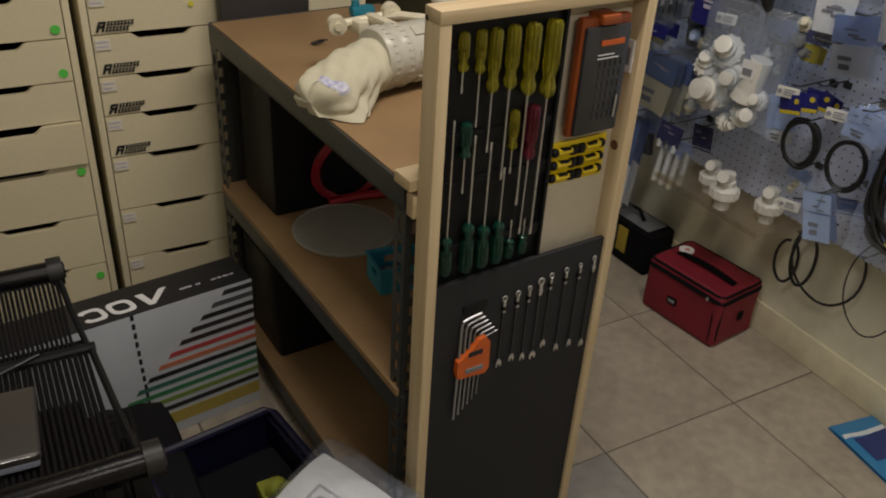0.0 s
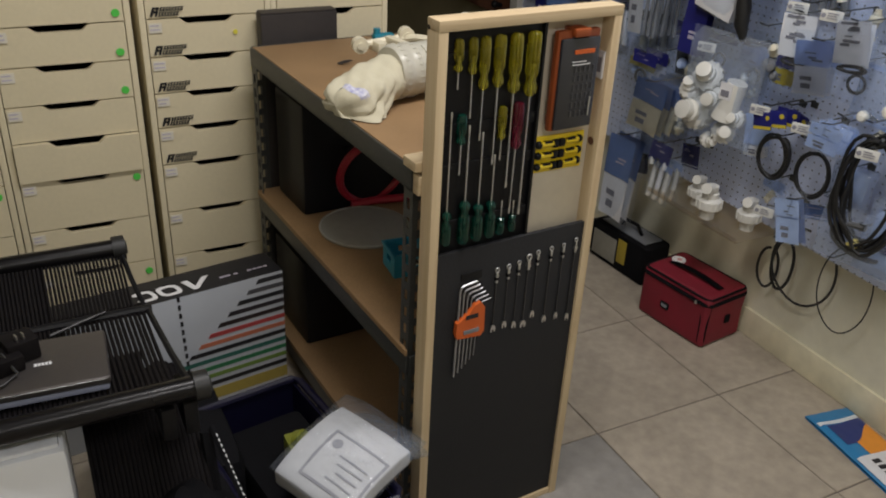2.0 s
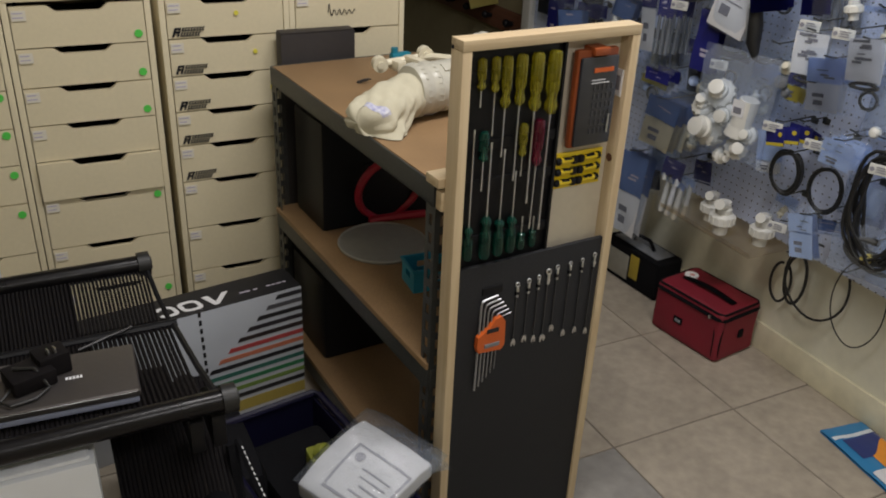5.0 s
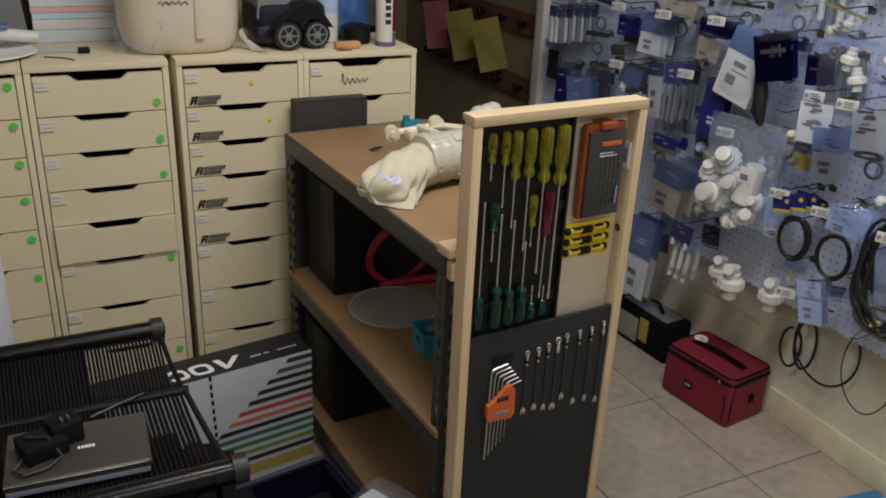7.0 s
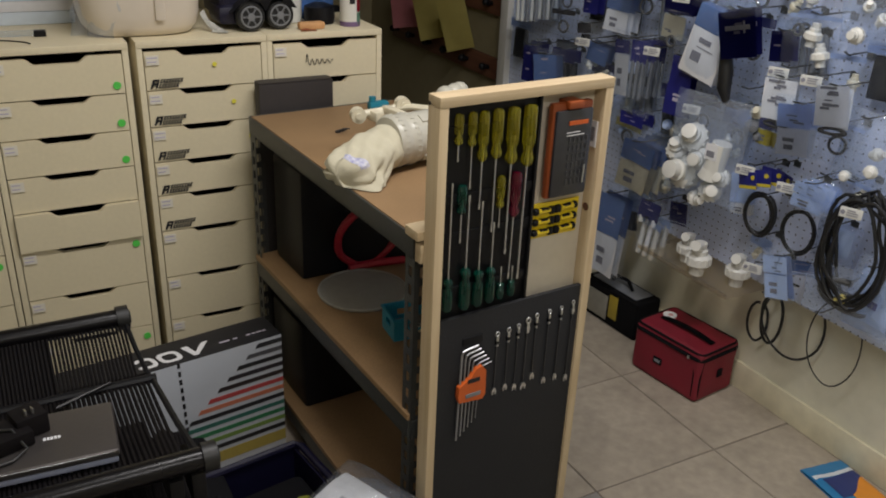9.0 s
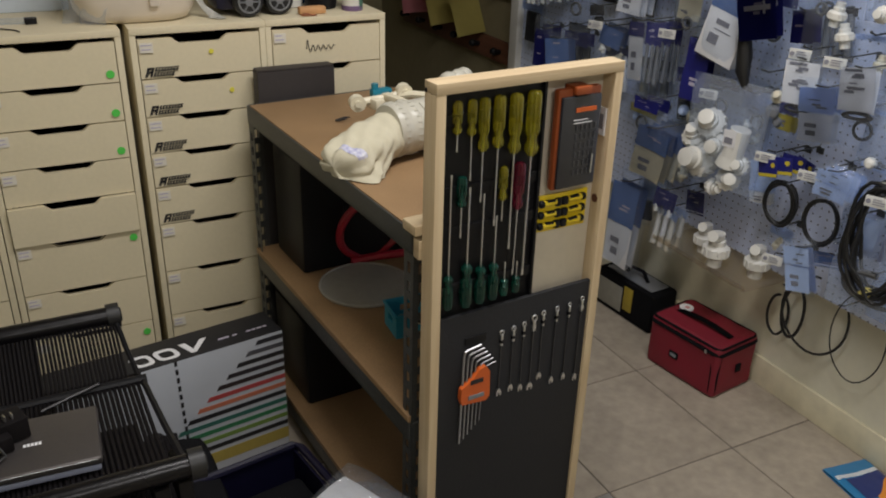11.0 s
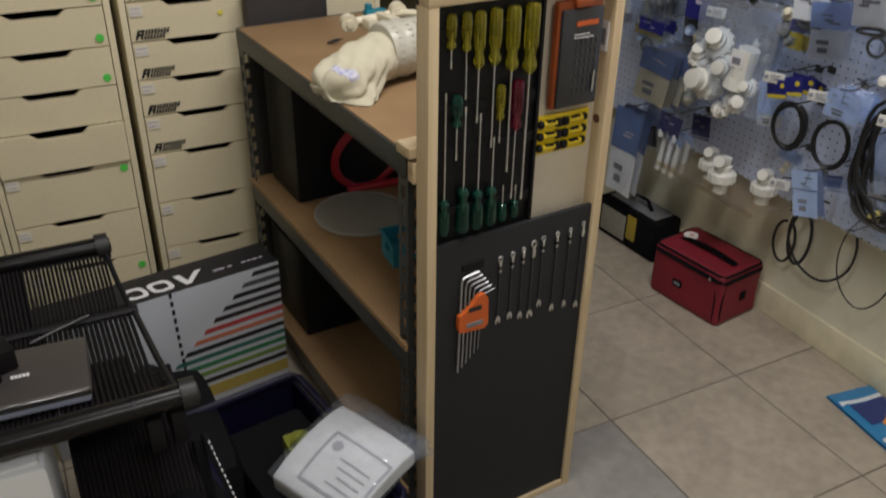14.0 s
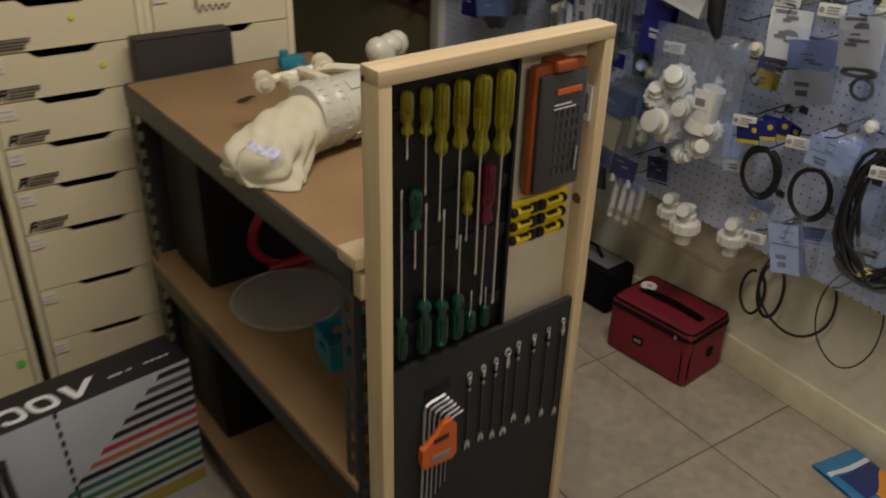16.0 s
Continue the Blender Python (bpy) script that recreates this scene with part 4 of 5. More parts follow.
part("inner_pack", sag(G().box((-0.108, -0.100, -0.026), (0.108, 0.092, 0.020), 0.007, seg=2), 5), M("soft_white_paper", (0.60, 0.585, 0.58), 0.7, var=0.06, scale=30, bump=0.1, coarse=25), pk, "white paper block", 50)
part("wrapping", pillow(0.250, 0.222, 0.088, 44, 2.0, 0.014), CLEAR, pk, "crinkled clear plastic", 70).location = (0.016, -0.004, -0.004)
part("loose_end", pillow(0.090, 0.19, 0.030, 26, 8.0, 0.020), CLEAR, pk, "loose clear plastic end", 70).matrix_basis = pose(0.128, -0.02, -0.040, 0, 42, 0)
g = G()
for a, b, c, d in ((-0.085, -0.095, 0.040, -0.089), (-0.085, 0.040, 0.040, 0.046), (-0.085, -0.089, -0.079, 0.040), (0.034, -0.089, 0.040, 0.040)):
    g.box((a, b, 0.0203), (c, d, 0.0213))
for k in range(4):
    g.box((-0.065 + 0.018 * k, -0.075, 0.0203), (-0.061 + 0.018 * k, random.uniform(-0.03, 0.0), 0.0213))
g.cyl((0.010, 0.020, 0.0203), (0.010, 0.020, 0.0213), 0.012)
part("print", sag(g, 4), M("grey_print", (0.34, 0.33, 0.35), 0.7), pk, "grey printed border and lines")

# ---- floor by the wall ----
rb = thing("cooler_bag", "dark red nylon cooler bag with black piping on the floor", "bag", pose(1.960, 1.250, 0.0, 0, 0, 7.5))
BX, BY, BZ = 0.198, 0.290, 0.188
g = G().box((0, 0, 0), (BX, BY, BZ), 0.022, seg=4)
bmesh.ops.subdivide_edges(g.bm, edges=g.bm.edges, cuts=3, use_grid_fill=True)
for v in g.bm.verts:
    v.co += 0.004 * noise.noise_vector(v.co * 14) * min(1, v.co.z * 40)
part("bag_body", g, REDCL, rb, sharp=60)


def ring_round(z, e, r, mat, name):
    c, pts = 0.024, []
    for cx, cy, a0 in ((BX - c, BY - c, 0), (c, BY - c, 90), (c, c, 180), (BX - c, c, 270)):
        for k in range(6):
            a = radians(a0 + 18 * k)
            pts.append((cx + (c + e) * math.cos(a), cy + (c + e) * math.sin(a), z + 0.002 * noise.noise(Vector((a, cx, cy)))))
    part(name, G().tube(pts, r, 6, True), mat, rb)


ring_round(BZ - 0.006, -0.004, 0.0042, BLACKCL, "piping")
ring_round(BZ - 0.026, 0.001, 0.0050, BLACKCL, "zip")
ring_round(BZ - 0.020, 0.001, 0.0035, BLACKCL, "zip_tape")
part("corner_piping", G().tube([(0.004, 0.030, BZ - 0.03), (0.002, 0.022, 0.10), (0.004, 0.020, 0.02)], 0.004, 6).tube([(0.016, 0.002, BZ - 0.03), (0.012, 0.002, 0.09), (0.014, 0.003, 0.02)], 0.0035, 6), BLACKCL, rb)
part("handle", G().sheet(lambda u, v: (BX * 0.46 + (v - 0.5) * 0.028, 0.03 + 0.22 * u, BZ + 0.003 + 0.010 * math.sin(math.pi * u)), 14, 2, 0.003), BLACKCL, rb, "black webbing handle")
part("patch", G().cyl((BX * 0.62, 0.245, BZ - 0.004), (BX * 0.62, 0.245, BZ + 0.0045), 0.024, seg=24), PAPER, rb, "round white patch")
part("patch_print", G().cyl((BX * 0.62, 0.242, BZ + 0.0030), (BX * 0.62, 0.242, BZ + 0.0052), 0.009, seg=12), M("pink_print", (0.6, 0.32, 0.3), 0.6), rb)
part("name_plate", G().box((-0.005, 0.155, 0.070), (0.001, 0.190, 0.093), 0.001), BLACKCL, rb)
part("plate_print", G().box((-0.0062, 0.160, 0.076), (-0.0045, 0.184, 0.087), 0.0005), GREYPL, rb)
part("side_tag", G().box((0.095, -0.006, 0.075), (0.120, 0.002, 0.105), 0.003), BLACKCL, rb)
part("zip_pull", G().box((-0.008, 0.045, BZ - 0.032), (-0.003, 0.053, BZ - 0.020), 0.001), CHROME, rb)
tl = thing("tool_bag", "black and yellow tool bag standing against the wall", "bag", pose(2.035, 1.66, 0, 0, 0, 4))
part("bag_body", G().box((0, 0, 0), (0.125, 0.30, 0.155), 0.014, seg=3), BLACKCL, tl)
part("top_panel", G().box((0.020, 0.03, 0.1555), (0.108, 0.27, 0.1585), 0.001), GREYPL, tl, "grey mesh top")
part("side_panel", G().box((-0.003, 0.10, 0.04), (0.001, 0.145, 0.135), 0.001), M("mustard_panel", (0.36, 0.27, 0.03), 0.6), tl, "yellow panel")
part("pale_panel", G().box((-0.003, 0.155, 0.02), (0.001, 0.285, 0.12), 0.001), M("pale_panel", (0.26, 0.25, 0.21), 0.6), tl)
part("frame_piping", G().tube([(0.002, 0.004, 0.02), (0.002, 0.004, 0.15), (0.002, 0.296, 0.15), (0.002, 0.296, 0.02)], 0.005, 6).tube([(0.002, 0.09, 0.01), (0.002, 0.09, 0.15)], 0.005, 6), BLACKCL, tl)
part("handle", G().tube([(0.06, 0.20, 0.158), (0.06, 0.19, 0.185), (0.06, 0.12, 0.19), (0.06, 0.09, 0.158)], 0.007, 8), BLACKCL, tl)

fl = thing("product_bag", "flat blue, white and orange printed bag on the floor", "bag", pose(2.165, 0.828, 0, 0, 0, -98))
SW, SL = 0.155, 0.36


def sbag(z):
    return lambda u, v: (u * SL, -v * SW, z * (0.25 + 0.75 * min(1, 6 * u * (1.02 - u), 8 * v * (1.02 - v) + 0.1)) + 0.0015 * noise.noise(Vector((u * 9, v * 6, z))))


part("bag_body", G().sheet(sbag(0.020), 16, 8).sheet(lambda u, v: (u * SL, -v * SW, 0.0005), 16, 8), M("printed_film_blue", (0.03, 0.20, 0.42), 0.35, var=0.06), fl, "blue printed film")


def decal(fn, h, col, name):
    g = G().sheet(lambda u, v: (lambda p: (p[0], p[1], sbag(0.020)(min(1, p[0] / SL), min(1, -p[1] / SW))[2] + h))(fn(u, v)), 14, 6)
    part(name, g, M(name + "_ink", col, 0.35, var=0.05), fl)


decal(lambda u, v: (0.042 + 0.016 * v + 0.008 * math.sin(3 * u), -0.004 - (SW - 0.008) * u, 0), 0.0008, (0.66, 0.70, 0.74), "white_band")
decal(lambda u, v: (0.058 + 0.085 * v + 0.012 * math.sin(2 * u), -0.004 - (SW * 0.86) * u, 0), 0.0012, (0.02, 0.035, 0.16), "navy_field")
decal(lambda u, v: (0.122 + 0.10 * v - 0.03 * math.cos(3 * u), -0.006 - (SW * 0.62) * u, 0), 0.0018, (0.72, 0.27, 0.03), "orange_field")
decal(lambda u, v: (0.205 + 0.14 * v, -0.006 - (SW - 0.012) * u, 0), 0.0022, (0.66, 0.66, 0.68), "white_field")
g = G()
for k in range(4):
    g.box((0.225 + 0.024 * k, -0.120, 0.0225), (0.240 + 0.024 * k, -0.095, 0.0235))
part("print", g, BLACKINK, fl)
decal(lambda u, v: (0.23 + 0.04 * v, -0.085 - 0.0 - 0.02 * u + 0.03, 0), 0.003, (0.55, 0.05, 0.05), "red_mark")

# ---- on top of the drawer units ----
ZT = 1.1525
jug = thing("chlorine_drum", "milky white plastic drum partly wrapped in clear plastic on the drawers", "drum", pose(0.455, 2.155, ZT))


def drum(r, h, n=3.2):
    g, seg, rings = G(), 48, []
    for s, z in ((0.02, 0), (0.74, 0.0), (0.84, 0.006), (0.93, 0.026), (0.98, 0.06), (1.0, 0.11), (1.0, h * 0.8), (0.96, h * 0.92), (0.8, h * 0.98), (0.4, h)):
        rr = []
        for k in range(seg):
            a = 2 * math.pi * k / seg
            q = (abs(math.cos(a)) ** n + abs(math.sin(a)) ** n) ** (-1 / n)
            rr.append(g.bm.verts.new((s * r * q * math.cos(a), s * r * q * math.sin(a) * 0.85, z)))
        rings.append(rr)
    for a, b in zip(rings, rings[1:]):
        for k in range(seg):
            g.bm.faces.new((a[k], a[(k + 1) % seg], b[(k + 1) % seg], b[k]))
    g.bm.faces.new(rings[0]), g.bm.faces.new(rings[-1])
    return g


part("drum_body", drum(0.165, 0.34), SKIN, jug, sharp=60)
part("moulded_seam", G().box((0.022, -0.148, 0.045), (0.050, -0.128, 0.30), 0.009), SKIN, jug, "raised moulded seam")
part("cap", G().cyl((0, 0, 0.34), (0, 0, 0.37), 0.04, seg=24), WHITEPL, jug)
part("marker_line", G().tube([(-0.07 + 0.006 * k, -0.1425, 0.145 + 0.006 * math.sin(k * 2.3)) for k in range(14)], 0.0014, 5), BLACKINK, jug, "marker scribble")
part("wrapping", G().sheet(lambda u, v: (-0.172 - 0.018 * math.sin(5 * v + 2) + 0.10 * u - 0.02 * noise.noise(Vector((u * 5, v * 7, 0))), -0.06 - 0.075 * u + 0.015 * noise.noise(Vector((u * 6, v * 9, 4))), 0.004 + 0.30 * v), 12, 16), HAZY, jug, "loose clear plastic", 70)

rob = thing("robot_cleaner", "grey and navy robot pool cleaner with dark wheels on the drawers", "pool robot", pose(0.69, 2.03, ZT))
part("chassis", G().box((-0.02, 0.05, 0.02), (0.19, 0.27, 0.13), 0.03, seg=3).box((-0.03, 0.03, 0.015), (0.06, 0.16, 0.07), 0.02), NAVYPL, rob)
part("shell", G().poly([(-0.02, 0.085), (0.015, 0.075), (0.10, 0.15), (0.12, 0.22), (0.05, 0.24), (-0.01, 0.20)], 0.18, pose(0, 0.06, 0)), GREYPL, rob, "grey shell")
part("guard", G().poly([(0.0, 0.055), (0.085, 0.125), (0.115, 0.138), (0.150, 0.125), (0.195, 0.062), (0.170, 0.066), (0.145, 0.090), (0.118, 0.086), (0.100, 0.056), (0.088, 0.078), (0.055, 0.090), (0.022, 0.070)], 0.055, pose(0, 0.002, 0)), BLACKPL, rob, "black side guard")
for x, y in ((0.055, 0.0), (0.145, 0.012)):
    wh = part("wheel", G().lathe([(0.026, -0.018), (0.039, -0.016), (0.042, -0.008), (0.042, 0.010), (0.038, 0.018), (0.026, 0.018)], pose(x, y + 0.012, 0.0425, 90, 0, 0), 28), RUBBER, rob, "black wheel")
    part("rim", G().tube([(x + 0.029 * math.cos(a * math.pi / 12), y - 0.006, 0.0425 + 0.029 * math.sin(a * math.pi / 12)) for a in range(24)], 0.0028, 6, True).cyl((x, y - 0.009, 0.0425), (x, y, 0.0425), 0.011, seg=14), M("silver_rim", (0.20, 0.205, 0.215), 0.35), wh, "silver rim")
    g = G()
    for k in range(6):
        a = k * math.pi / 3
        g.cyl((x + 0.008 * math.cos(a), y - 0.006, 0.0425 + 0.008 * math.sin(a)), (x + 0.029 * math.cos(a), y - 0.006, 0.0425 + 0.029 * math.sin(a)), 0.0026, seg=6)
    part("spokes", g, M("silver_spoke", (0.16, 0.165, 0.175), 0.35), wh)
single("scrap_cup", G().sheet(lambda u, v: (0.632 + 0.030 * v + 0.020 * math.sin(6 * u), 2.045 + 0.05 * u - 0.03 * v, ZT + 0.003 + 0.055 * u * (1 - v) ** 1.5), 10, 10, 0.002), WHITEPL, "curled white plastic scrap on the drawers", "scrap")
single("timber_offcut", G().box((0.885, 2.012, ZT), (0.965, 2.042, ZT + 0.022), 0.008, m=None), M("orange_tan", (0.62, 0.33, 0.14), 0.6, var=0.15, scale=60), "small orange-tan block on the drawers", "block")
single("leaf_scrap", G().sheet(lambda u, v: (0.885 + 0.045 * u, 1.992 + 0.018 * v, ZT + 0.003 + 0.006 * math.sin(5 * u) * math.sin(4 * v) ** 2), 8, 5, 0.001), M("rust_scrap", (0.5, 0.2, 0.1), 0.7), "small torn orange scrap", "scrap")
can = thing("spray_can", "white spray can with red and green side on the drawers", "spray can", pose(1.06, 2.055, ZT))
part("can_body", G().lathe([(0.006, 0), (0.024, 0), (0.0255, 0.003), (0.0255, 0.185), (0.022, 0.195), (0.012, 0.205)], None, 28), WHITEPL, can)
can.scale = (1.2, 1.2, 1.1)
part("red_panel", G().sheet(lambda u, v: (0.0258 * math.sin(0.35 + 1.1 * u), -0.0258 * math.cos(0.35 + 1.1 * u), 0.04 + 0.15 * v), 8, 2, 0.0003), REDPL, can)
part("green_panel", G().sheet(lambda u, v: (0.0258 * math.sin(0.35 + 1.1 * u), -0.0258 * math.cos(0.35 + 1.1 * u), 0.004 + 0.034 * v), 8, 2, 0.0003), M("can_green", (0.15, 0.32, 0.22), 0.4), can)
part("base_band", G().lathe([(0.0257, 0.0), (0.0259, 0.001), (0.0259, 0.012), (0.0257, 0.013)], None, 28), M("can_violet", (0.16, 0.10, 0.20), 0.4), can)
g = G()
for k in range(6):
    g.box((-0.010, -0.0265, 0.062 + 0.019 * k), (0.004, -0.0235, 0.074 + 0.019 * k))
part("lettering", g, BLACKINK, can, "black printed bars")
part("nozzle", G().cyl((0, 0, 0.205), (0, 0, 0.225), 0.008), REDPL, can)
bt = thing("water_bottle", "clear bottle with white and blue label on the drawers", "bottle", pose(0.905, 2.16, ZT))
part("bottle", G().lathe([(0.01, 0), (0.033, 0.002), (0.036, 0.02), (0.036, 0.16), (0.014, 0.20), (0.014, 0.23)], None, 24), M("milky_bottle", (0.62, 0.62, 0.58), 0.4), bt)
part("label_band", G().lathe([(0.0362, 0.09), (0.0366, 0.091), (0.0366, 0.15), (0.0362, 0.151)], None, 24), SKY, bt)
pb = thing("blue_pouch", "crumpled blue plastic pouch on the drawers", "pouch", pose(0.985, 2.21, ZT + 0.10, 90, 0, 0))
part("pouch", pillow(0.16, 0.21, 0.07, 14, 6.0, 0.014), M("blue_film", (0.06, 0.14, 0.36), 0.25, var=0.2, scale=25), pb, sharp=60)
single("round_puck", G().lathe([(0.01, 0), (0.045, 0.001), (0.048, 0.02), (0.046, 0.05), (0.02, 0.06)], pose(0.985, 2.12, ZT), 24).box((1.02, 2.105, ZT + 0.03), (1.05, 2.135, ZT + 0.05), 0.006), BLACKPL, "black round plastic puck on the drawers", "puck")
st = thing("paper_stack", "stack of pastel paper reams on the drawers", "paper stack", pose(0.075, 2.30, ZT))
zz = 0.0
for h, c in ((0.036, (0.50, 0.56, 0.62)), (0.030, (0.58, 0.58, 0.60)), (0.018, (0.45, 0.58, 0.68)), (0.016, (0.62, 0.40, 0.40)), (0.030, (0.55, 0.62, 0.68)), (0.05, (0.62, 0.62, 0.64)), (0.05, (0.6, 0.64, 0.7))):
    part("ream", G().box((random.uniform(0, 0.004), random.uniform(0, 0.004), zz), (0.228, 0.18, zz + h - 0.0008), 0.002), M("ream_paper", [min(0.85, q * 1.25) for q in c], 0.7, var=0.06), st)
    zz += h
ws = thing("grey_file_box", "grey magazine file beside the paper stack", "file box", pose(-0.04, 2.30, ZT))
part("file", G().poly([(0, 0), (0.105, 0), (0.085, 0.22), (0, 0.26)], 0.17, Matrix()), GREYPL, ws)
tg = thing("tape_gun", "blue tape dispenser with a pale roll on the drawers", "tape dispenser", pose(-0.03, 2.20, ZT + 0.017))
part("roll", G().lathe([(0.020, 0), (0.045, 0), (0.045, 0.045), (0.020, 0.045)], pose(-0.03, 0.0, 0.0), 28), WHITEPL, tg)
part("frame", G().box((-0.085, -0.03, 0.046), (0.045, 0.02, 0.056), 0.004), BLUE, tg, "blue frame")
part("grip", G().cyl((0.02, -0.005, 0.030), (0.115, -0.005, 0.018), 0.0175, 0.0165, 16), WHITEPL, tg, "pale grip")
single("round_plate", G().lathe([(0.01, 0.002), (0.10, 0.002), (0.132, 0.012), (0.130, 0.015), (0.098, 0.006), (0.01, 0.006)], pose(-0.055, 2.135, ZT), 40), PAPER, "white round plate on the drawers", "plate")
single("cable_clip", G().box((0.178, 2.115, ZT), (0.208, 2.135, ZT + 0.016), 0.002), BLACKPL, "small black block clip on the drawers", "clip")
single("clear_strip", G().box((0.085, 2.13, ZT), (0.19, 2.16, ZT + 0.012), 0.002), CLEAR, "clear plastic strip lying on the drawers", "strip")
single("thin_cord", G().tube([(0.09, 2.085, ZT + 0.002), (0.12, 2.07, ZT + 0.002), (0.15, 2.045, ZT + 0.002), (0.160, 2.02, ZT + 0.002)], 0.0018, 5), RUBBER, "thin dark cord end on the drawers", "cord")

# ---- hook rails on the rear wall ----
for z0, y0, y1 in ((0.735, 2.90, 4.10), (1.03, 2.90, 4.30)):
    r = thing("hook_rail", "red-brown timber rail with dark knobs on the wall", "coat rail", pose(XE, 0, z0), "hook rails")
    part("rail", G().box((-0.022, y0, -0.05), (-0.0005, y1, 0.05), 0.004), REDWOOD, r)
    for k in range(6):
        y = y0 + 0.12 + 0.2 * k
        part("knob", G().cyl((-0.022, y, 0), (-0.055, y, 0.006), 0.010, 0.014).ball((-0.058, y, 0.006), 0.018), BLACKPL, r)
for y, z, mt, ry in ((3.80, 0.905, PINK, -8), (3.50, 0.90, YPAPER, -14), (3.22, 0.90, YPAPER, -16)):
    nt = thing("hanging_note", "coloured paper slip hanging from the rail", "paper note", pose(XE - 0.10, y, z, 0, ry, -40), "paper slips on the rail")
    part("slip", G().sheet(lambda u, v: (-0.07 + 0.14 * u, 0.006 * math.sin(4 * u + 3 * v), -0.12 + 0.25 * v), 8, 10, 0.002), mt, nt)
    part("peg", G().cyl((0, 0.002, 0.13), (0.02, 0.09, 0.13), 0.004, seg=6), RUBBER, nt)

# ---- goods on the pegboard ----
GLASSY = film("blister_plastic", haze=0.03, bump=0.4, scale=50, gloss=1.0)
TAGW = M("tag_white", (0.60, 0.60, 0.57), 0.5, var=0.04)
YELINK = M("yellow_ink", (0.62, 0.50, 0.04), 0.5, var=0.05)
GREYRUB = M("grey_rubber", (0.10, 0.10, 0.10), 0.6, var=0.15)
ACRYL = film("brown_acrylic", tint=(0.90, 0.86, 0.79), haze=0.03, bump=0.03, gloss=0.16)


def wall_pose(x, y, z, yaw=0, roll=0):
    """Faces into the room from the pegboard; its x runs along the wall towards the nearer end."""
    return pose(x, y, z, 0, 0, -90 + yaw) @ pose(0, 0, 0, 0, roll, 0)


def peg_hook(y, z, length=0.13, tag=True, yaw=25):
    h = thing("peg_hook", "dark wire peg hook with a white price tag" if tag else "dark wire peg hook on the pegboard", "peg hook", pose(PX, y, z), "wire hooks on the pegboard")
    part("wire", G().tube([(0, 0, -0.012), (-0.004, 0, -0.002), (-0.012, 0, 0), (-length * 0.8, 0, -0.004), (-length, 0, 0.006)], 0.0024, 6), STEEL, h)
    part("back_clip", G().box((-0.005, -0.012, -0.022), (-0.0005, 0.012, -0.004), 0.001), STEEL, h)
    if tag:
        m = pose(-length - 0.006, 0, 0.0, 0, 0, -90 + yaw) @ pose(0, 0, 0, -8, 0, 0)
        t = part("price_tag", G().box((-0.028, -0.002, -0.028), (0.028, 0.002, 0.0), 0.002, m=m), TAGW, h, "white price tag")
        g = G()
        g.cyl(m @ Vector((-0.020, -0.0022, -0.014)), m @ Vector((-0.020, -0.0034, -0.014)), 0.006, seg=10)
        for k in range(3):
            g.box((-0.010, -0.0034, -0.009 - 0.006 * k), (random.uniform(0.010, 0.022), -0.0022, -0.0065 - 0.006 * k), m=m)
        part("tag_print", g, INK, t)
    return h


def pouch_geo(w, h, d, seed, wr=0.004, back=True):
    """A puffed clear pouch standing in x and z, its face towards -y."""
    g = pillow(w, h, d, 9, seed, wr, back)
    bmesh.ops.transform(g.bm, matrix=Matrix.Rotation(radians(90), 4, "X"), verts=g.bm.verts)
    return g


def fitting(o, m, s, mat_=None, name="fitting"):
    """A stepped threaded plastic union."""
    p = [(0.010, 0), (0.018, 0.0), (0.018, 0.022), (0.026, 0.024), (0.030, 0.028), (0.030, 0.048), (0.026, 0.052), (0.020, 0.054), (0.020, 0.066), (0.016, 0.068), (0.016, 0.084), (0.010, 0.085)]
    q = part(name, G().lathe([(r * s, z * s) for r, z in p], m, 20), mat_ or WHITEPL, o)
    g = G()
    for k in range(12):
        a = k * math.pi / 6
        g.box((0.029 * s, -0.003 * s, 0.029 * s), (0.0325 * s, 0.003 * s, 0.047 * s), m=m @ Matrix.Rotation(a, 4, "Z"))
    part("grip_ribs", g, mat_ or WHITEPL, q)


def bent(x0, x1, z0, z1, seed, y, amp=0.005):
    """A limp printed sheet in x and z, buckled a little; y is its depth."""
    def f(u, v):
        x, z = x0 + (x1 - x0) * u, z0 + (z1 - z0) * v
        return (x, y + amp * noise.noise(Vector((x * 17 + seed, z * 13, seed))) - 1.2 * x * x, z)
    return f


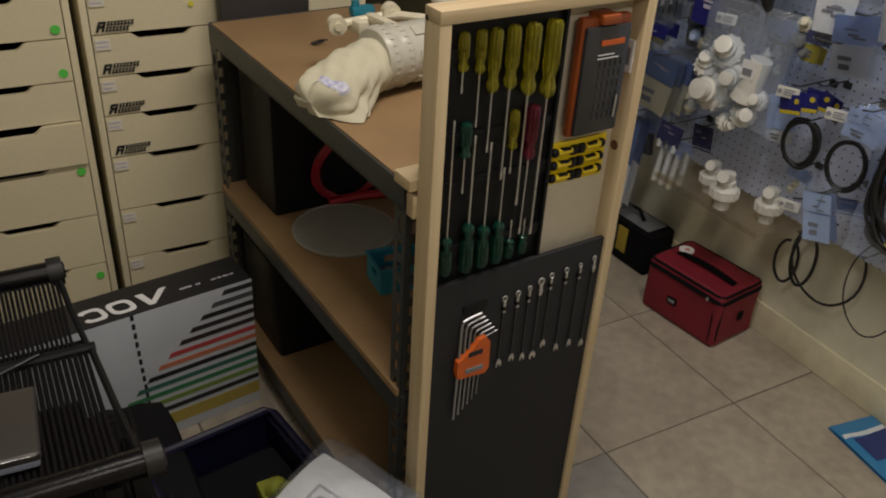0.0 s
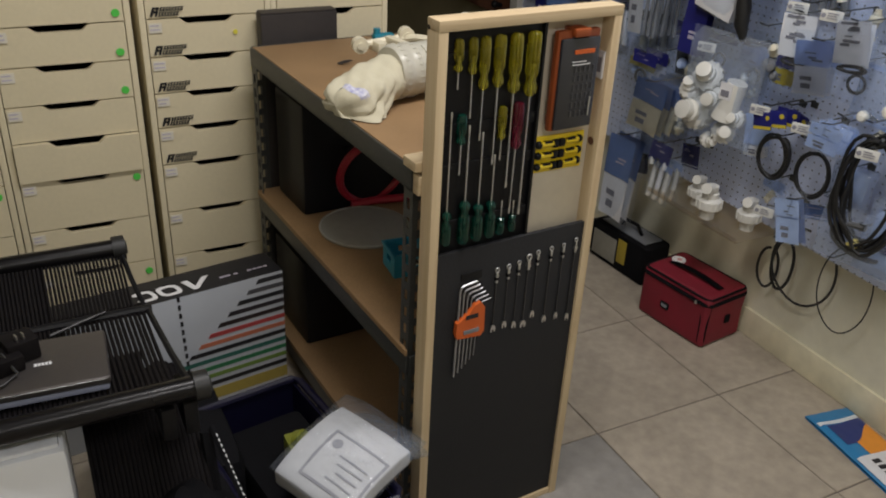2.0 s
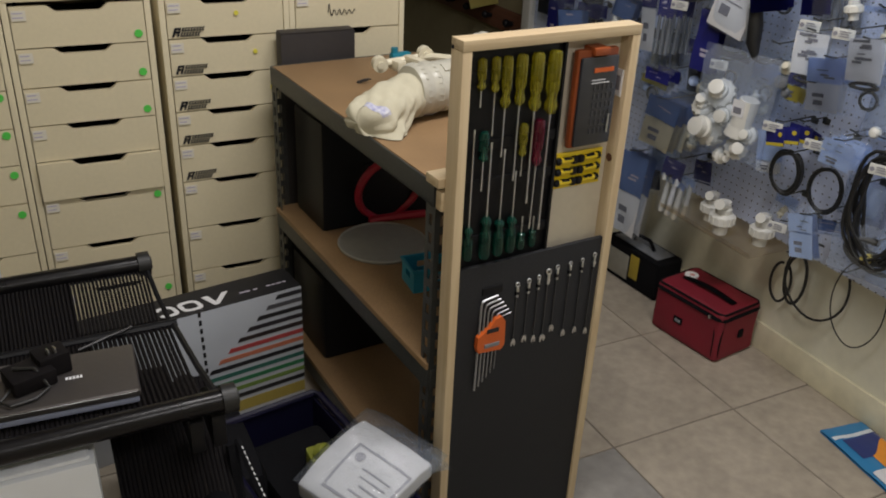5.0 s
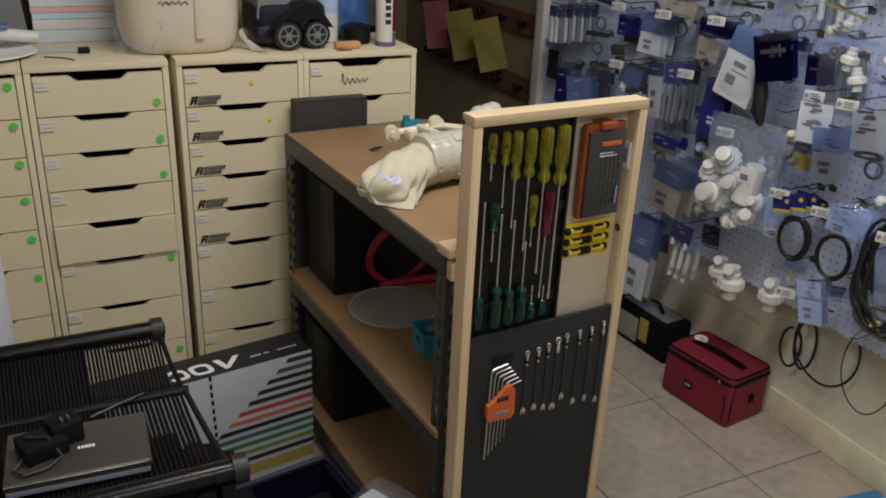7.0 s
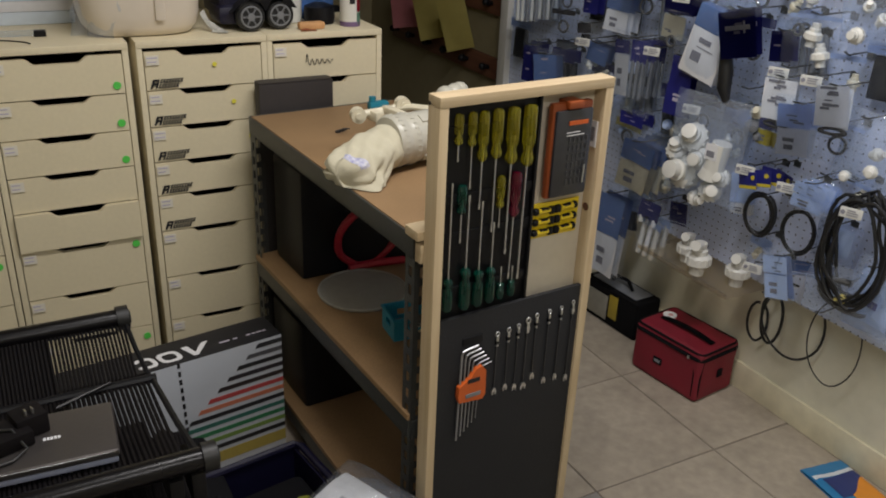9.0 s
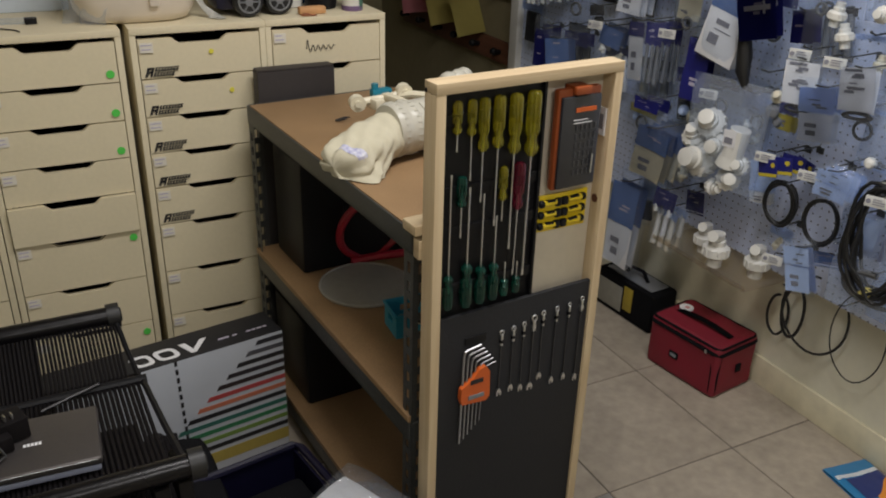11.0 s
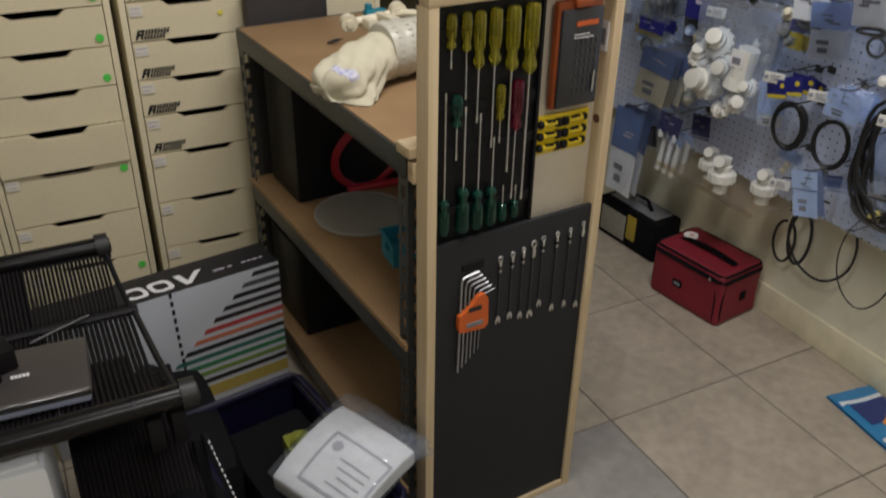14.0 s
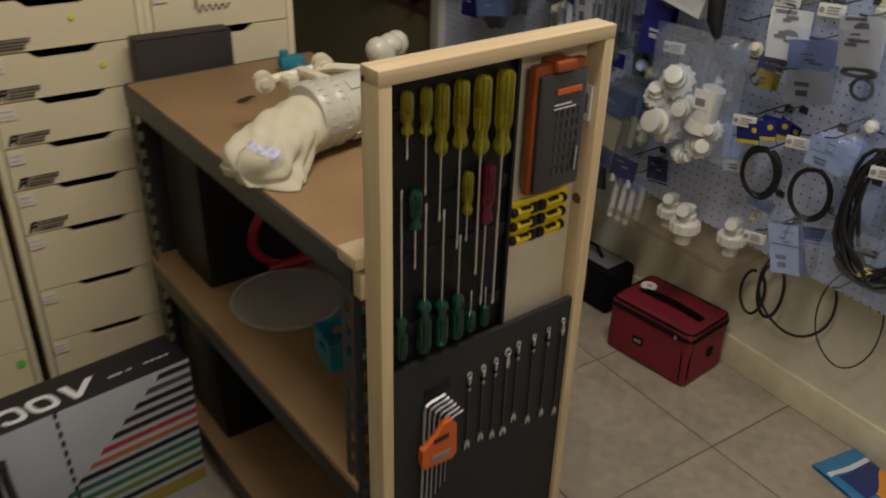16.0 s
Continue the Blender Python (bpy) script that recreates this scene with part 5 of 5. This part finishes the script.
def hanging_pack(x, y, z, w, h, card, frac=0.45, fill="white", yaw=10, roll=0, label="", n=1, lower=None, depth=0.02, dx=0.016):
    """A pouch on a hook: a printed card in its upper part, goods below. z is its middle."""
    seed = y * 37 + z * 11
    first = None
    for k in range(n):
        m = wall_pose(x + dx * k, y + random.uniform(-0.004, 0.004), z + random.uniform(-0.004, 0.004), yaw + random.uniform(-5, 5), roll + random.uniform(-3, 3))
        if first:
            copy_thing(first, m)
            continue
        o = first = thing("hanging_pack", label, "packaged part", m, "packs hanging on the pegboard")
        if fill == "card":
            part("clear_top", pouch_geo(w * 1.1, h * 0.45, depth, seed, 0.010), CLEAR, o, "crinkled clear plastic top", 70).location = (0, 0, h * 0.56)
        else:
            part("pouch", pouch_geo(w * 1.06, h * 1.16, depth, seed, 0.005, False), CLEAR, o, "clear plastic pouch", 70).location = (0, 0, h * 0.06)
        part("header_card", G().sheet(bent(-w * 0.44, w * 0.44, h * (0.5 - frac), h * 0.47, seed, -0.003), 8, 8, 0.0008), card, o, "printed header card")
        g = G()
        for j in range(random.randint(1, 3)):
            zz = h * (0.5 - frac) + random.uniform(0.1, 0.8) * h * frac
            x0 = random.uniform(-0.34, 0.0) * w
            g.sheet(bent(x0, x0 + w * random.uniform(0.1, 0.32), zz, zz + h * frac * random.uniform(0.03, 0.07), seed, -0.0046), 4, 2, 0.0004)
        part("card_print", g, LAVENDER if card in (NAVY, BLUE) else INK, o)
        lo, hi = -h * 0.46, h * (0.5 - frac) - 0.004
        if fill == "card" and w > 0.12 and h > 0.12:
            g = G().sheet(bent(-w * 0.30, w * 0.30, h * 0.16, h * 0.24, seed, -0.0050), 8, 2, 0.0004)
            g.sheet(bent(w * 0.12, w * 0.18, h * 0.10, h * 0.30, seed, -0.0054), 2, 6, 0.0004)
            part("logo_shape", g, PAPER, o, "white printed shapes")
        if fill == "coil":
            g = G()
            for a, b, c in ((-0.34, 0.10, 0.40), (-0.10, 0.15, 0.32), (-0.22, 0.20, 0.08), (-0.30, -0.05, 0.02)):
                g.sheet(bent(w * a, w * b, h * c, h * (c + 0.05), seed, -0.0048), 4, 2, 0.0004)
            part("label_print", g, INK, o)
        if lower or fill == "sheet":
            b = part("insert", G().sheet(bent(-w * 0.42, w * 0.42, lo, hi, seed, -0.0020), 8, 8, 0.0008), lower or PAPER, o, "printed insert")
            g = G().sheet(bent(-w * 0.26, w * 0.04, lo + (hi - lo) * 0.52, lo + (hi - lo) * 0.66, seed, -0.0038), 5, 3, 0.0004)
            g.sheet(bent(-w * 0.22, w * 0.02, lo + (hi - lo) * 0.22, lo + (hi - lo) * 0.40, seed, -0.0038), 5, 3, 0.0004)
            part("insert_print", g, INK, b)
        if fill == "white":
            for j in range(2):
                fitting(o, pose(random.uniform(-0.2, 0.2) * w, 0.004, lo + 0.006 + j * (hi - lo) * 0.4, 0, random.uniform(-30, 30), 0), min(w * 4.5, (hi - lo) * 6.5, 0.8), random.choice((WHITEPL, IVORY)))
        elif fill == "tubes":
            for j in range(3):
                part("tube_part", G().cyl((-w * 0.28 + j * w * 0.28, 0.002, lo), (-w * 0.30 + j * w * 0.28, 0.002, hi + 0.01), w * 0.10, w * 0.08, 12), random.choice((WHITEPL, PAPER, GREYPL)), o)
        elif fill == "coil":
            part("coil", G().tube([(w * 0.34 * math.cos(a * math.pi / 12), 0.002 + 0.001 * a / 10, (lo + hi) / 2 + (hi - lo) * 0.42 * math.sin(a * math.pi / 12)) for a in range(60)], 0.0036, 6), RUBBER, o, "black rubber coil")
        elif fill == "dark":
            part("dark_part", G().box((-w * 0.3, 0.0, lo + 0.01), (w * 0.25, 0.014, hi), 0.006).cyl((0, -0.002, (lo + hi) / 2), (0, 0.012, (lo + hi) / 2), w * 0.2), BLACKPL, o)
        elif fill == "ring":
            part("ring", G().tube([(w * 0.17 * math.cos(a * math.pi / 10), -0.003, (lo + hi) / 2 + w * 0.17 * math.sin(a * math.pi / 10)) for a in range(20)], 0.0045, 6, True), GREYRUB, o)
    return first


NAMES = {"white": "white plastic fittings", "tubes": "small plastic tubes", "sheet": "a printed insert", "coil": "a black rubber coil", "dark": "a black plastic part", "ring": "a rubber ring", "card": "a printed card"}
SHADES = {NAVY: "navy", BLUE: "blue", SKY: "pale blue", PAPER: "white", IVORY: "cream", CHARCOAL: "black", YPAPER: "yellow"}


def hang(x, y, z, w, h, card, frac, fill, yaw, roll, n, dx, lower=None):
    """A row of like packs on one hook, the foremost at x, the rest behind it towards the board."""
    n = min(n, 1 + int((PX - 0.015 - x) / dx))
    hanging_pack(x, y, z, w, h, card, frac, fill, yaw, roll, "clear pouch with %s card holding %s" % (SHADES[card], NAMES[fill]), n, lower, 0.02, dx)
    peg_hook(y, z + h * 0.50, PX - x + 0.03, False)


# rear end of the rails
hang(1.95, 2.452, 1.130, 0.081, 0.151, NAVY, 0.33, "tubes", 20, 0, 5, 0.04, None)
hang(2.04, 2.134, 1.168, 0.076, 0.083, NAVY, 0.9, "card", 18, 2, 2, 0.03, None)
hang(2.0, 1.935, 1.172, 0.110, 0.143, BLUE, 0.45, "sheet", 18, 4, 3, 0.03, PAPER)
hang(2.02, 2.130, 1.064, 0.066, 0.078, CHARCOAL, 0.5, "dark", 15, -6, 1, 0.03, None)
hang(1.97, 2.396, 0.891, 0.081, 0.171, NAVY, 0.85, "card", 20, 3, 1, 0.03, None)
hang(1.99, 2.312, 0.881, 0.122, 0.144, BLUE, 0.75, "dark", 20, -8, 2, 0.03, None)
hang(2.04, 2.274, 0.909, 0.122, 0.144, NAVY, 0.35, "dark", 18, 2, 2, 0.03, None)
hang(2.02, 2.047, 0.977, 0.100, 0.140, BLUE, 0.5, "white", 18, 10, 2, 0.03, None)
hang(2.07, 2.335, 1.060, 0.129, 0.112, CHARCOAL, 0.2, "ring", 18, 0, 1, 0.03, None)
# middle rail
hang(1.97, 1.843, 1.005, 0.071, 0.200, NAVY, 0.25, "sheet", 14, -3, 1, 0.03, PAPER)
hang(1.99, 1.790, 1.004, 0.070, 0.211, NAVY, 0.38, "tubes", 14, 2, 3, 0.045, None)
hang(2.0, 1.591, 0.994, 0.098, 0.202, NAVY, 0.97, "card", 12, 2, 2, 0.03, None)
hang(1.99, 1.776, 0.835, 0.118, 0.047, NAVY, 0.95, "card", 12, 0, 2, 0.05, None)
hang(2.03, 1.829, 0.771, 0.135, 0.087, YPAPER, 0.35, "ring", 12, 8, 1, 0.03, None)
hang(2.03, 1.664, 1.233, 0.131, 0.061, NAVY, 0.95, "card", 12, -2, 2, 0.03, None)
hang(2.02, 1.674, 1.160, 0.095, 0.094, IVORY, 0.8, "ring", 12, 3, 1, 0.03, None)
hang(2.05, 1.557, 1.288, 0.132, 0.088, CHARCOAL, 0.15, "ring", 12, 0, 1, 0.03, None)
hang(2.05, 1.849, 1.212, 0.142, 0.094, SKY, 0.2, "ring", 12, 4, 1, 0.03, None)
hang(2.0, 1.814, 1.277, 0.162, 0.054, IVORY, 0.8, "sheet", 12, 3, 2, 0.03, IVORY)
# near end of the upper rail
hang(1.97, 1.350, 1.194, 0.136, 0.172, NAVY, 0.8, "card", 8, -16, 2, 0.03, None)
hang(2.04, 1.255, 1.185, 0.074, 0.096, NAVY, 0.92, "card", 10, -4, 2, 0.03, None)
hang(2.04, 1.211, 1.250, 0.085, 0.099, SKY, 0.15, "ring", 10, 4, 2, 0.03, None)
hang(1.99, 1.116, 1.228, 0.163, 0.148, SKY, 0.1, "white", 10, 0, 1, 0.03, None)
hang(2.03, 1.199, 1.318, 0.152, 0.098, YPAPER, 0.12, "white", 10, 12, 1, 0.03, None)
hang(2.06, 1.372, 1.303, 0.118, 0.084, IVORY, 0.12, "ring", 10, -3, 1, 0.03, None)
hang(1.965, 1.165, 1.054, 0.107, 0.147, PAPER, 0.8, "coil", 8, -3, 2, 0.02, None)
hang(1.965, 0.994, 1.075, 0.098, 0.137, PAPER, 0.8, "coil", 8, -5, 2, 0.02, None)
hang(1.955, 1.085, 1.000, 0.112, 0.150, SKY, 0.45, "sheet", 8, -6, 2, 0.025, PAPER)
hang(2.05, 1.258, 0.938, 0.054, 0.095, NAVY, 0.45, "sheet", 8, 4, 2, 0.02, YELINK)
hang(2.03, 0.999, 0.978, 0.136, 0.123, SKY, 0.12, "ring", 8, 4, 1, 0.03, None)
hang(2.05, 1.038, 1.131, 0.117, 0.159, SKY, 0.12, "white", 8, 0, 1, 0.03, None)
# lower rail
hang(1.96, 1.695, 0.693, 0.144, 0.185, BLUE, 0.42, "sheet", 12, 6, 5, 0.03, IVORY)
hang(2.05, 1.616, 0.665, 0.117, 0.127, SKY, 0.25, "white", 12, 4, 1, 0.03, None)
hang(2.04, 1.375, 0.892, 0.086, 0.176, SKY, 0.3, "white", 12, 2, 2, 0.03, None)
hang(2.03, 1.285, 0.733, 0.086, 0.136, SKY, 0.7, "sheet", 10, -10, 2, 0.02, PAPER)
hang(1.98, 1.816, 0.387, 0.139, 0.337, BLUE, 0.48, "sheet", 12, 4, 2, 0.03, PAPER)
hang(1.98, 1.611, 0.553, 0.093, 0.093, NAVY, 0.75, "tubes", 12, 10, 1, 0.03, None)
hang(2.05, 1.550, 0.562, 0.084, 0.084, NAVY, 0.85, "sheet", 12, -8, 1, 0.03, NAVY)
hang(1.99, 1.613, 0.460, 0.104, 0.150, SKY, 0.2, "tubes", 12, 8, 2, 0.04, None)
hang(2.05, 1.783, 0.457, 0.084, 0.135, SKY, 0.3, "dark", 12, -5, 1, 0.03, None)
hang(1.96, 0.996, 0.838, 0.106, 0.078, SKY, 0.45, "sheet", 10, 5, 3, 0.03, SKY)
hang(1.965, 1.045, 0.572, 0.090, 0.137, SKY, 0.4, "sheet", 10, -18, 2, 0.02, SKY)
hang(2.05, 1.000, 0.599, 0.157, 0.049, BLUE, 0.75, "sheet", 10, -8, 1, 0.03, SKY)
hang(2.06, 1.199, 0.577, 0.086, 0.098, SKY, 0.4, "white", 10, 8, 1, 0.03, None)
hang(2.03, 0.922, 0.848, 0.116, 0.105, SKY, 0.15, "white", 8, 8, 1, 0.03, None)

for y, z in ((1.599, 1.285), (1.698, 1.102), (2.065, 1.062), (1.846, 1.268), (2.090, 1.26), (1.184, 1.148), (1.074, 1.150), (1.231, 0.850), (1.077, 0.848), (1.133, 0.575), (0.866, 0.853), (1.483, 0.966)):
    peg_hook(y, z, 0.165)

# carton with a blue top
ct = thing("small_carton", "white carton with blue top and barcode panels on the pegboard", "carton", wall_pose(2.0, 1.515, 1.045, 10, 14))
part("carton", G().box((-0.068, -0.02, 0), (0.068, 0.02, 0.145), 0.003), PAPER, ct)
part("blue_top", G().box((-0.0685, -0.0205, 0.145), (0.0685, 0.0205, 0.215), 0.003), BLUE, ct, "pale blue upper part")
g = G()
for a, b, c, d in ((-0.03, 0.105, 0.015, 0.12), (-0.04, 0.045, -0.005, 0.075), (-0.03, 0.088, 0.03, 0.091)):
    g.box((a, -0.0215, b), (c, -0.0195, d))
part("barcode", g, INK, ct)
part("sleeve", pouch_geo(0.16, 0.25, 0.05, 4.0), CLEAR, ct, "clear sleeve", 70).location = (0, 0, 0.11)
bh = thing("hose_piece", "thick black hose piece in a clear sleeve", "hose", wall_pose(1.99, 1.385, 0.99, 8, -8))
part("hose", G().tube([(0, 0, 0.16), (0.004, 0, 0.10), (0.0, 0, 0.05), (0.012, 0, 0.0)], [0.018, 0.022, 0.021, 0.008], 12), RUBBER, bh)
# chrome strip laid on the rubber as its highlight
part("highlight_seam", G().tube([(-0.012, -0.019, 0.15), (-0.012, -0.021, 0.06)], 0.0018, 5), CHROME, bh)

# bag of white couplings
fb = thing("fittings_bag", "clear bag of white plastic couplings hanging from a hook", "bag of fittings", wall_pose(1.985, 1.415, 0.680, 12, 0))
part("bag", pouch_geo(0.26, 0.33, 0.09, 7.0, 0.012), HAZY, fb, "hazy clear bag", 70).location = (0, 0, 0.165)
for dx, dz, rx, ry, s in ((-0.045, 0.190, 55, 20, 1.45), (-0.060, 0.075, 75, -25, 1.75), (-0.095, 0.135, 40, 10, 1.15), (0.045, 0.040, 50, 60, 1.15), (-0.010, 0.130, 80, 40, 1.2), (0.0, 0.0, 30, 80, 0.8), (0.075, 0.09, 70, 20, 0.9)):
    fitting(fb, pose(dx, -0.01, dz, rx, ry, 0) @ pose(0, 0, -0.042 * s), s, WHITEPL, "coupling")
part("tee_body", G().cyl((0.044, -0.02, 0.09), (0.064, -0.02, 0.20), 0.034, 0.030, 20).cyl((0.042, -0.02, 0.085), (0.047, -0.02, 0.115), 0.039, 0.034, 20), WHITEPL, fb, "white tee")
part("barcode_label", G().box((0.03, -0.052, 0.15), (0.07, -0.050, 0.20)), PAPER, fb)
part("barcode", G().box((0.036, -0.0535, 0.16), (0.062, -0.052, 0.178)), INK, fb)

# clear shelf with unions
sh = thing("acrylic_shelf", "clear brownish acrylic shelf below the pegboard packs", "shelf", pose(0, 0, 0))
part("plate", G().box((1.955, 1.20, 0.424), (PX - 0.0005, 1.62, 0.429), 0.001), ACRYL, sh)
part("front_lip", G().box((1.951, 1.20, 0.424), (1.955, 1.62, 0.440), 0.001), ACRYL, sh)
for x, y, s, rz in ((2.03, 1.462, 1.15, 0), (1.99, 1.371, 1.32, 0), (2.05, 1.257, 1.22, 0)):
    o = thing("pipe_union", "white threaded pipe union standing on the clear shelf", "pipe union", pose(x, y, 0.4295, 0, 0, rz), "pipe unions")
    fitting(o, Matrix(), s, WHITEPL, "union_body")
    part("side_spigot", G().cyl((0.0, 0, 0.075 * s), (-0.03 * s, -0.012 * s, 0.085 * s), 0.015 * s, 0.013 * s), WHITEPL, o)


def coil(x, y, z, ry, rz, r, loops, jig, label, mat_=RUBBER, yaw=10):
    o = thing("cable_coil", label, "cable", wall_pose(x, y, z, yaw, 0), "black coils on the wall")
    pts, n = [], 28 * loops
    for k in range(n):
        a = 2 * math.pi * k / 28
        q = 1 + jig * noise.noise(Vector((math.floor(k / 28) * 3.1, math.cos(a), math.sin(a))))
        pts.append((ry * q * math.cos(a + 1.57) + jig * 0.05 * math.sin(k / 28 * 2.4), (k / n - 0.5) * r * loops * 1.4, rz * q * math.sin(a + 1.57)))
    part("coil", G().tube(pts, r, 7), mat_, o)
    return o


coil(2.02, 1.197, 0.70, 0.046, 0.062, 0.0055, 3, 0.12, "black rubber ring seals on a hook")
coil(2.02, 1.052, 0.70, 0.048, 0.064, 0.0055, 2, 0.06, "black rubber ring seal on a hook")
bd = coil(2.02, 0.865, 0.72, 0.082, 0.150, 0.0050, 9, 0.30, "bundle of black cable loops on a hook")
part("yellow_tie", G().box((-0.014, -0.025, -0.150), (0.014, 0.02, -0.138), 0.004), YPAPER, bd)
gs = coil(2.05, 0.865, 0.575, 0.085, 0.042, 0.010, 1, 0.03, "grey rubber gasket in a clear bag", GREYRUB)
part("bag", pouch_geo(0.26, 0.16, 0.03, 9.0, 0.008), HAZY, gs, "clear bag", 70)
coil(2.15, 1.225, 0.29, 0.034, 0.070, 0.0045, 1, 0.04, "thin black tube loop against the wall")
coil(2.14, 1.165, 0.33, 0.034, 0.085, 0.0050, 1, 0.04, "thin black tube loop against the wall")
coil(2.14, 1.09, 0.36, 0.105, 0.125, 0.0040, 1, 0.05, "large thin black tube loop against the wall")
coil(2.13, 0.93, 0.37, 0.080, 0.140, 0.0022, 1, 0.05, "thin dark wire loop against the wall")
for y, z in ((1.197, 0.765), (1.052, 0.77), (0.865, 0.87), (0.865, 0.63), (1.12, 0.47), (0.93, 0.50), (1.02, 0.885), (1.19, 0.86)):
    peg_hook(y, z, 0.12, False)
for k in range(4):
    bl = thing("blister_card", "navy and yellow blister card on a hook", "blister card", wall_pose(1.965 + 0.030 * k, 1.215 - 0.016 * k, 0.815 + random.uniform(-0.01, 0.01), random.uniform(-10, 25), random.uniform(-22, 10)), "navy and yellow blister cards")
    part("card", G().box((-0.034, -0.001, -0.024), (0.034, 0.001, 0.026), 0.0005), NAVY, bl)
    part("yellow_strip", G().box((-0.033, -0.0022, -0.023), (0.033, -0.001, -0.014)), YELINK, bl)
    part("disc_mark", G().cyl((0.02, -0.001, 0.010), (0.02, -0.0024, 0.010), 0.007, seg=12), YELINK, bl)

# loose clear bags that hang in front of the packs
for x, y, z, w, h, what in ((2.05, 1.64, 0.86, 0.15, 0.20, "grey"), (2.06, 1.32, 0.98, 0.15, 0.16, "grey"), (2.05, 1.90, 0.84, 0.16, 0.20, "grey"), (2.05, 0.92, 0.98, 0.16, 0.2, "white"), (2.05, 1.02, 1.33, 0.15, 0.18, "white")):
    o = thing("parts_bag", "loose clear bag with small %s plastic parts on a hook" % what, "bag of parts", wall_pose(x, y, z, random.uniform(0, 20), random.uniform(-8, 8)), "loose clear bags")
    part("bag", pouch_geo(w, h, 0.05, y * 9, 0.012), HAZY if what == "white" else GLASSY, o, "clear crinkled bag", 70)
    for k in range(3):
        fitting(o, pose(random.uniform(-0.25, 0.25) * w, 0.0, -h * 0.40 + k * h * 0.18, random.uniform(0, 90), random.uniform(0, 90), 0), random.uniform(0.45, 0.7), WHITEPL if what == "white" else random.choice((GREYPL, SKY, IVORY)), "small_part")
    peg_hook(y, z + h * 0.47, 0.15, False)

# unseen row of packs higher up, added to shade the top of the board
y = 0.80
while y < 2.70:
    hang(2.03, y, 1.54, 0.115, random.uniform(0.18, 0.21), random.choice((NAVY, BLUE, SKY)), 0.5, "sheet", random.uniform(4, 16), random.uniform(-5, 5), 2, 0.045, random.choice((PAPER, IVORY, NAVY)))
    y += random.uniform(0.13, 0.17)

# clear bags with dark odds and ends close to the board
for z in (0.90, 1.17, 1.40):
    y = 0.80
    while y < 2.75:
        w, h = random.uniform(0.10, 0.15), random.uniform(0.14, 0.20)
        fill, card = random.choice(("dark", "ring", "tubes")), random.choice((CHARCOAL, NAVY, SKY))
        if z > 1.0 or y > 1.40:
            hang(2.095, y, z + random.uniform(-0.03, 0.03), w, h, card, random.uniform(0.12, 0.3), fill, random.uniform(4, 20), random.uniform(-6, 6), 1, 0.02)
        y += w + random.uniform(0.03, 0.12)

# pale hazy bags at the foot of the pegboard
for x, y, z, w, h in ((2.06, 0.80, 0.60, 0.16, 0.22), (2.06, 1.76, 0.58, 0.13, 0.18), (2.07, 0.96, 0.70, 0.12, 0.12)):
    o = thing("parts_bag", "pale blue-white bag of small parts at the pegboard foot", "bag of parts", wall_pose(x, y, z, random.uniform(0, 20), random.uniform(-16, 10)), "pale bags")
    part("bag", pouch_geo(w, h, 0.04, y * 13, 0.012), HAZY, o, "hazy crinkled bag", 70)
    part("insert", pouch_geo(w * 0.7, h * 0.72, 0.018, y * 17, 0.006), random.choice((SKY, PAPER, SKY)), o, "pale printed insert", 60)
    part("insert_print", G().box((-w * 0.2, -0.013, -h * 0.12), (w * 0.12, -0.0115, -h * 0.02)), random.choice((BLUE, NAVY)), o)
    peg_hook(y, z + h * 0.47, 0.14, False)

# ---- floor tiles ----
TILE = M("beige_stone_tile", (0.37, 0.32, 0.255), 0.42, var=0.22, scale=26, bump=0.03, coarse=5)
tb_ = bmesh.new()
bmesh.ops.create_cube(tb_, size=1, matrix=Matrix.Translation((0, 0, -0.004)) @ Matrix.Diagonal((0.4485, 0.4485, 0.008, 1)))
bmesh.ops.bevel(tb_, geom=[e for e in tb_.edges], offset=0.0015, segments=1, affect="EDGES")
tm = bpy.data.meshes.new("tile")
tb_.to_mesh(tm)
tm.materials.append(TILE)
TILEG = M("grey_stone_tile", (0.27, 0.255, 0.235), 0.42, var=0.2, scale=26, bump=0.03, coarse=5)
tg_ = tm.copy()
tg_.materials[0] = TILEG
for i in range(-8, 1):
    for j in range(-9, 8):
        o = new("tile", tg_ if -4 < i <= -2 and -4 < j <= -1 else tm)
        o.parent = floor
        o.matrix_basis = pose(1.85 + 0.2265 + 0.453 * i, 1.04 + 0.2265 + 0.453 * j, random.uniform(-0.0006, 0.0003), 0, 0, 90 * random.randint(0, 3))
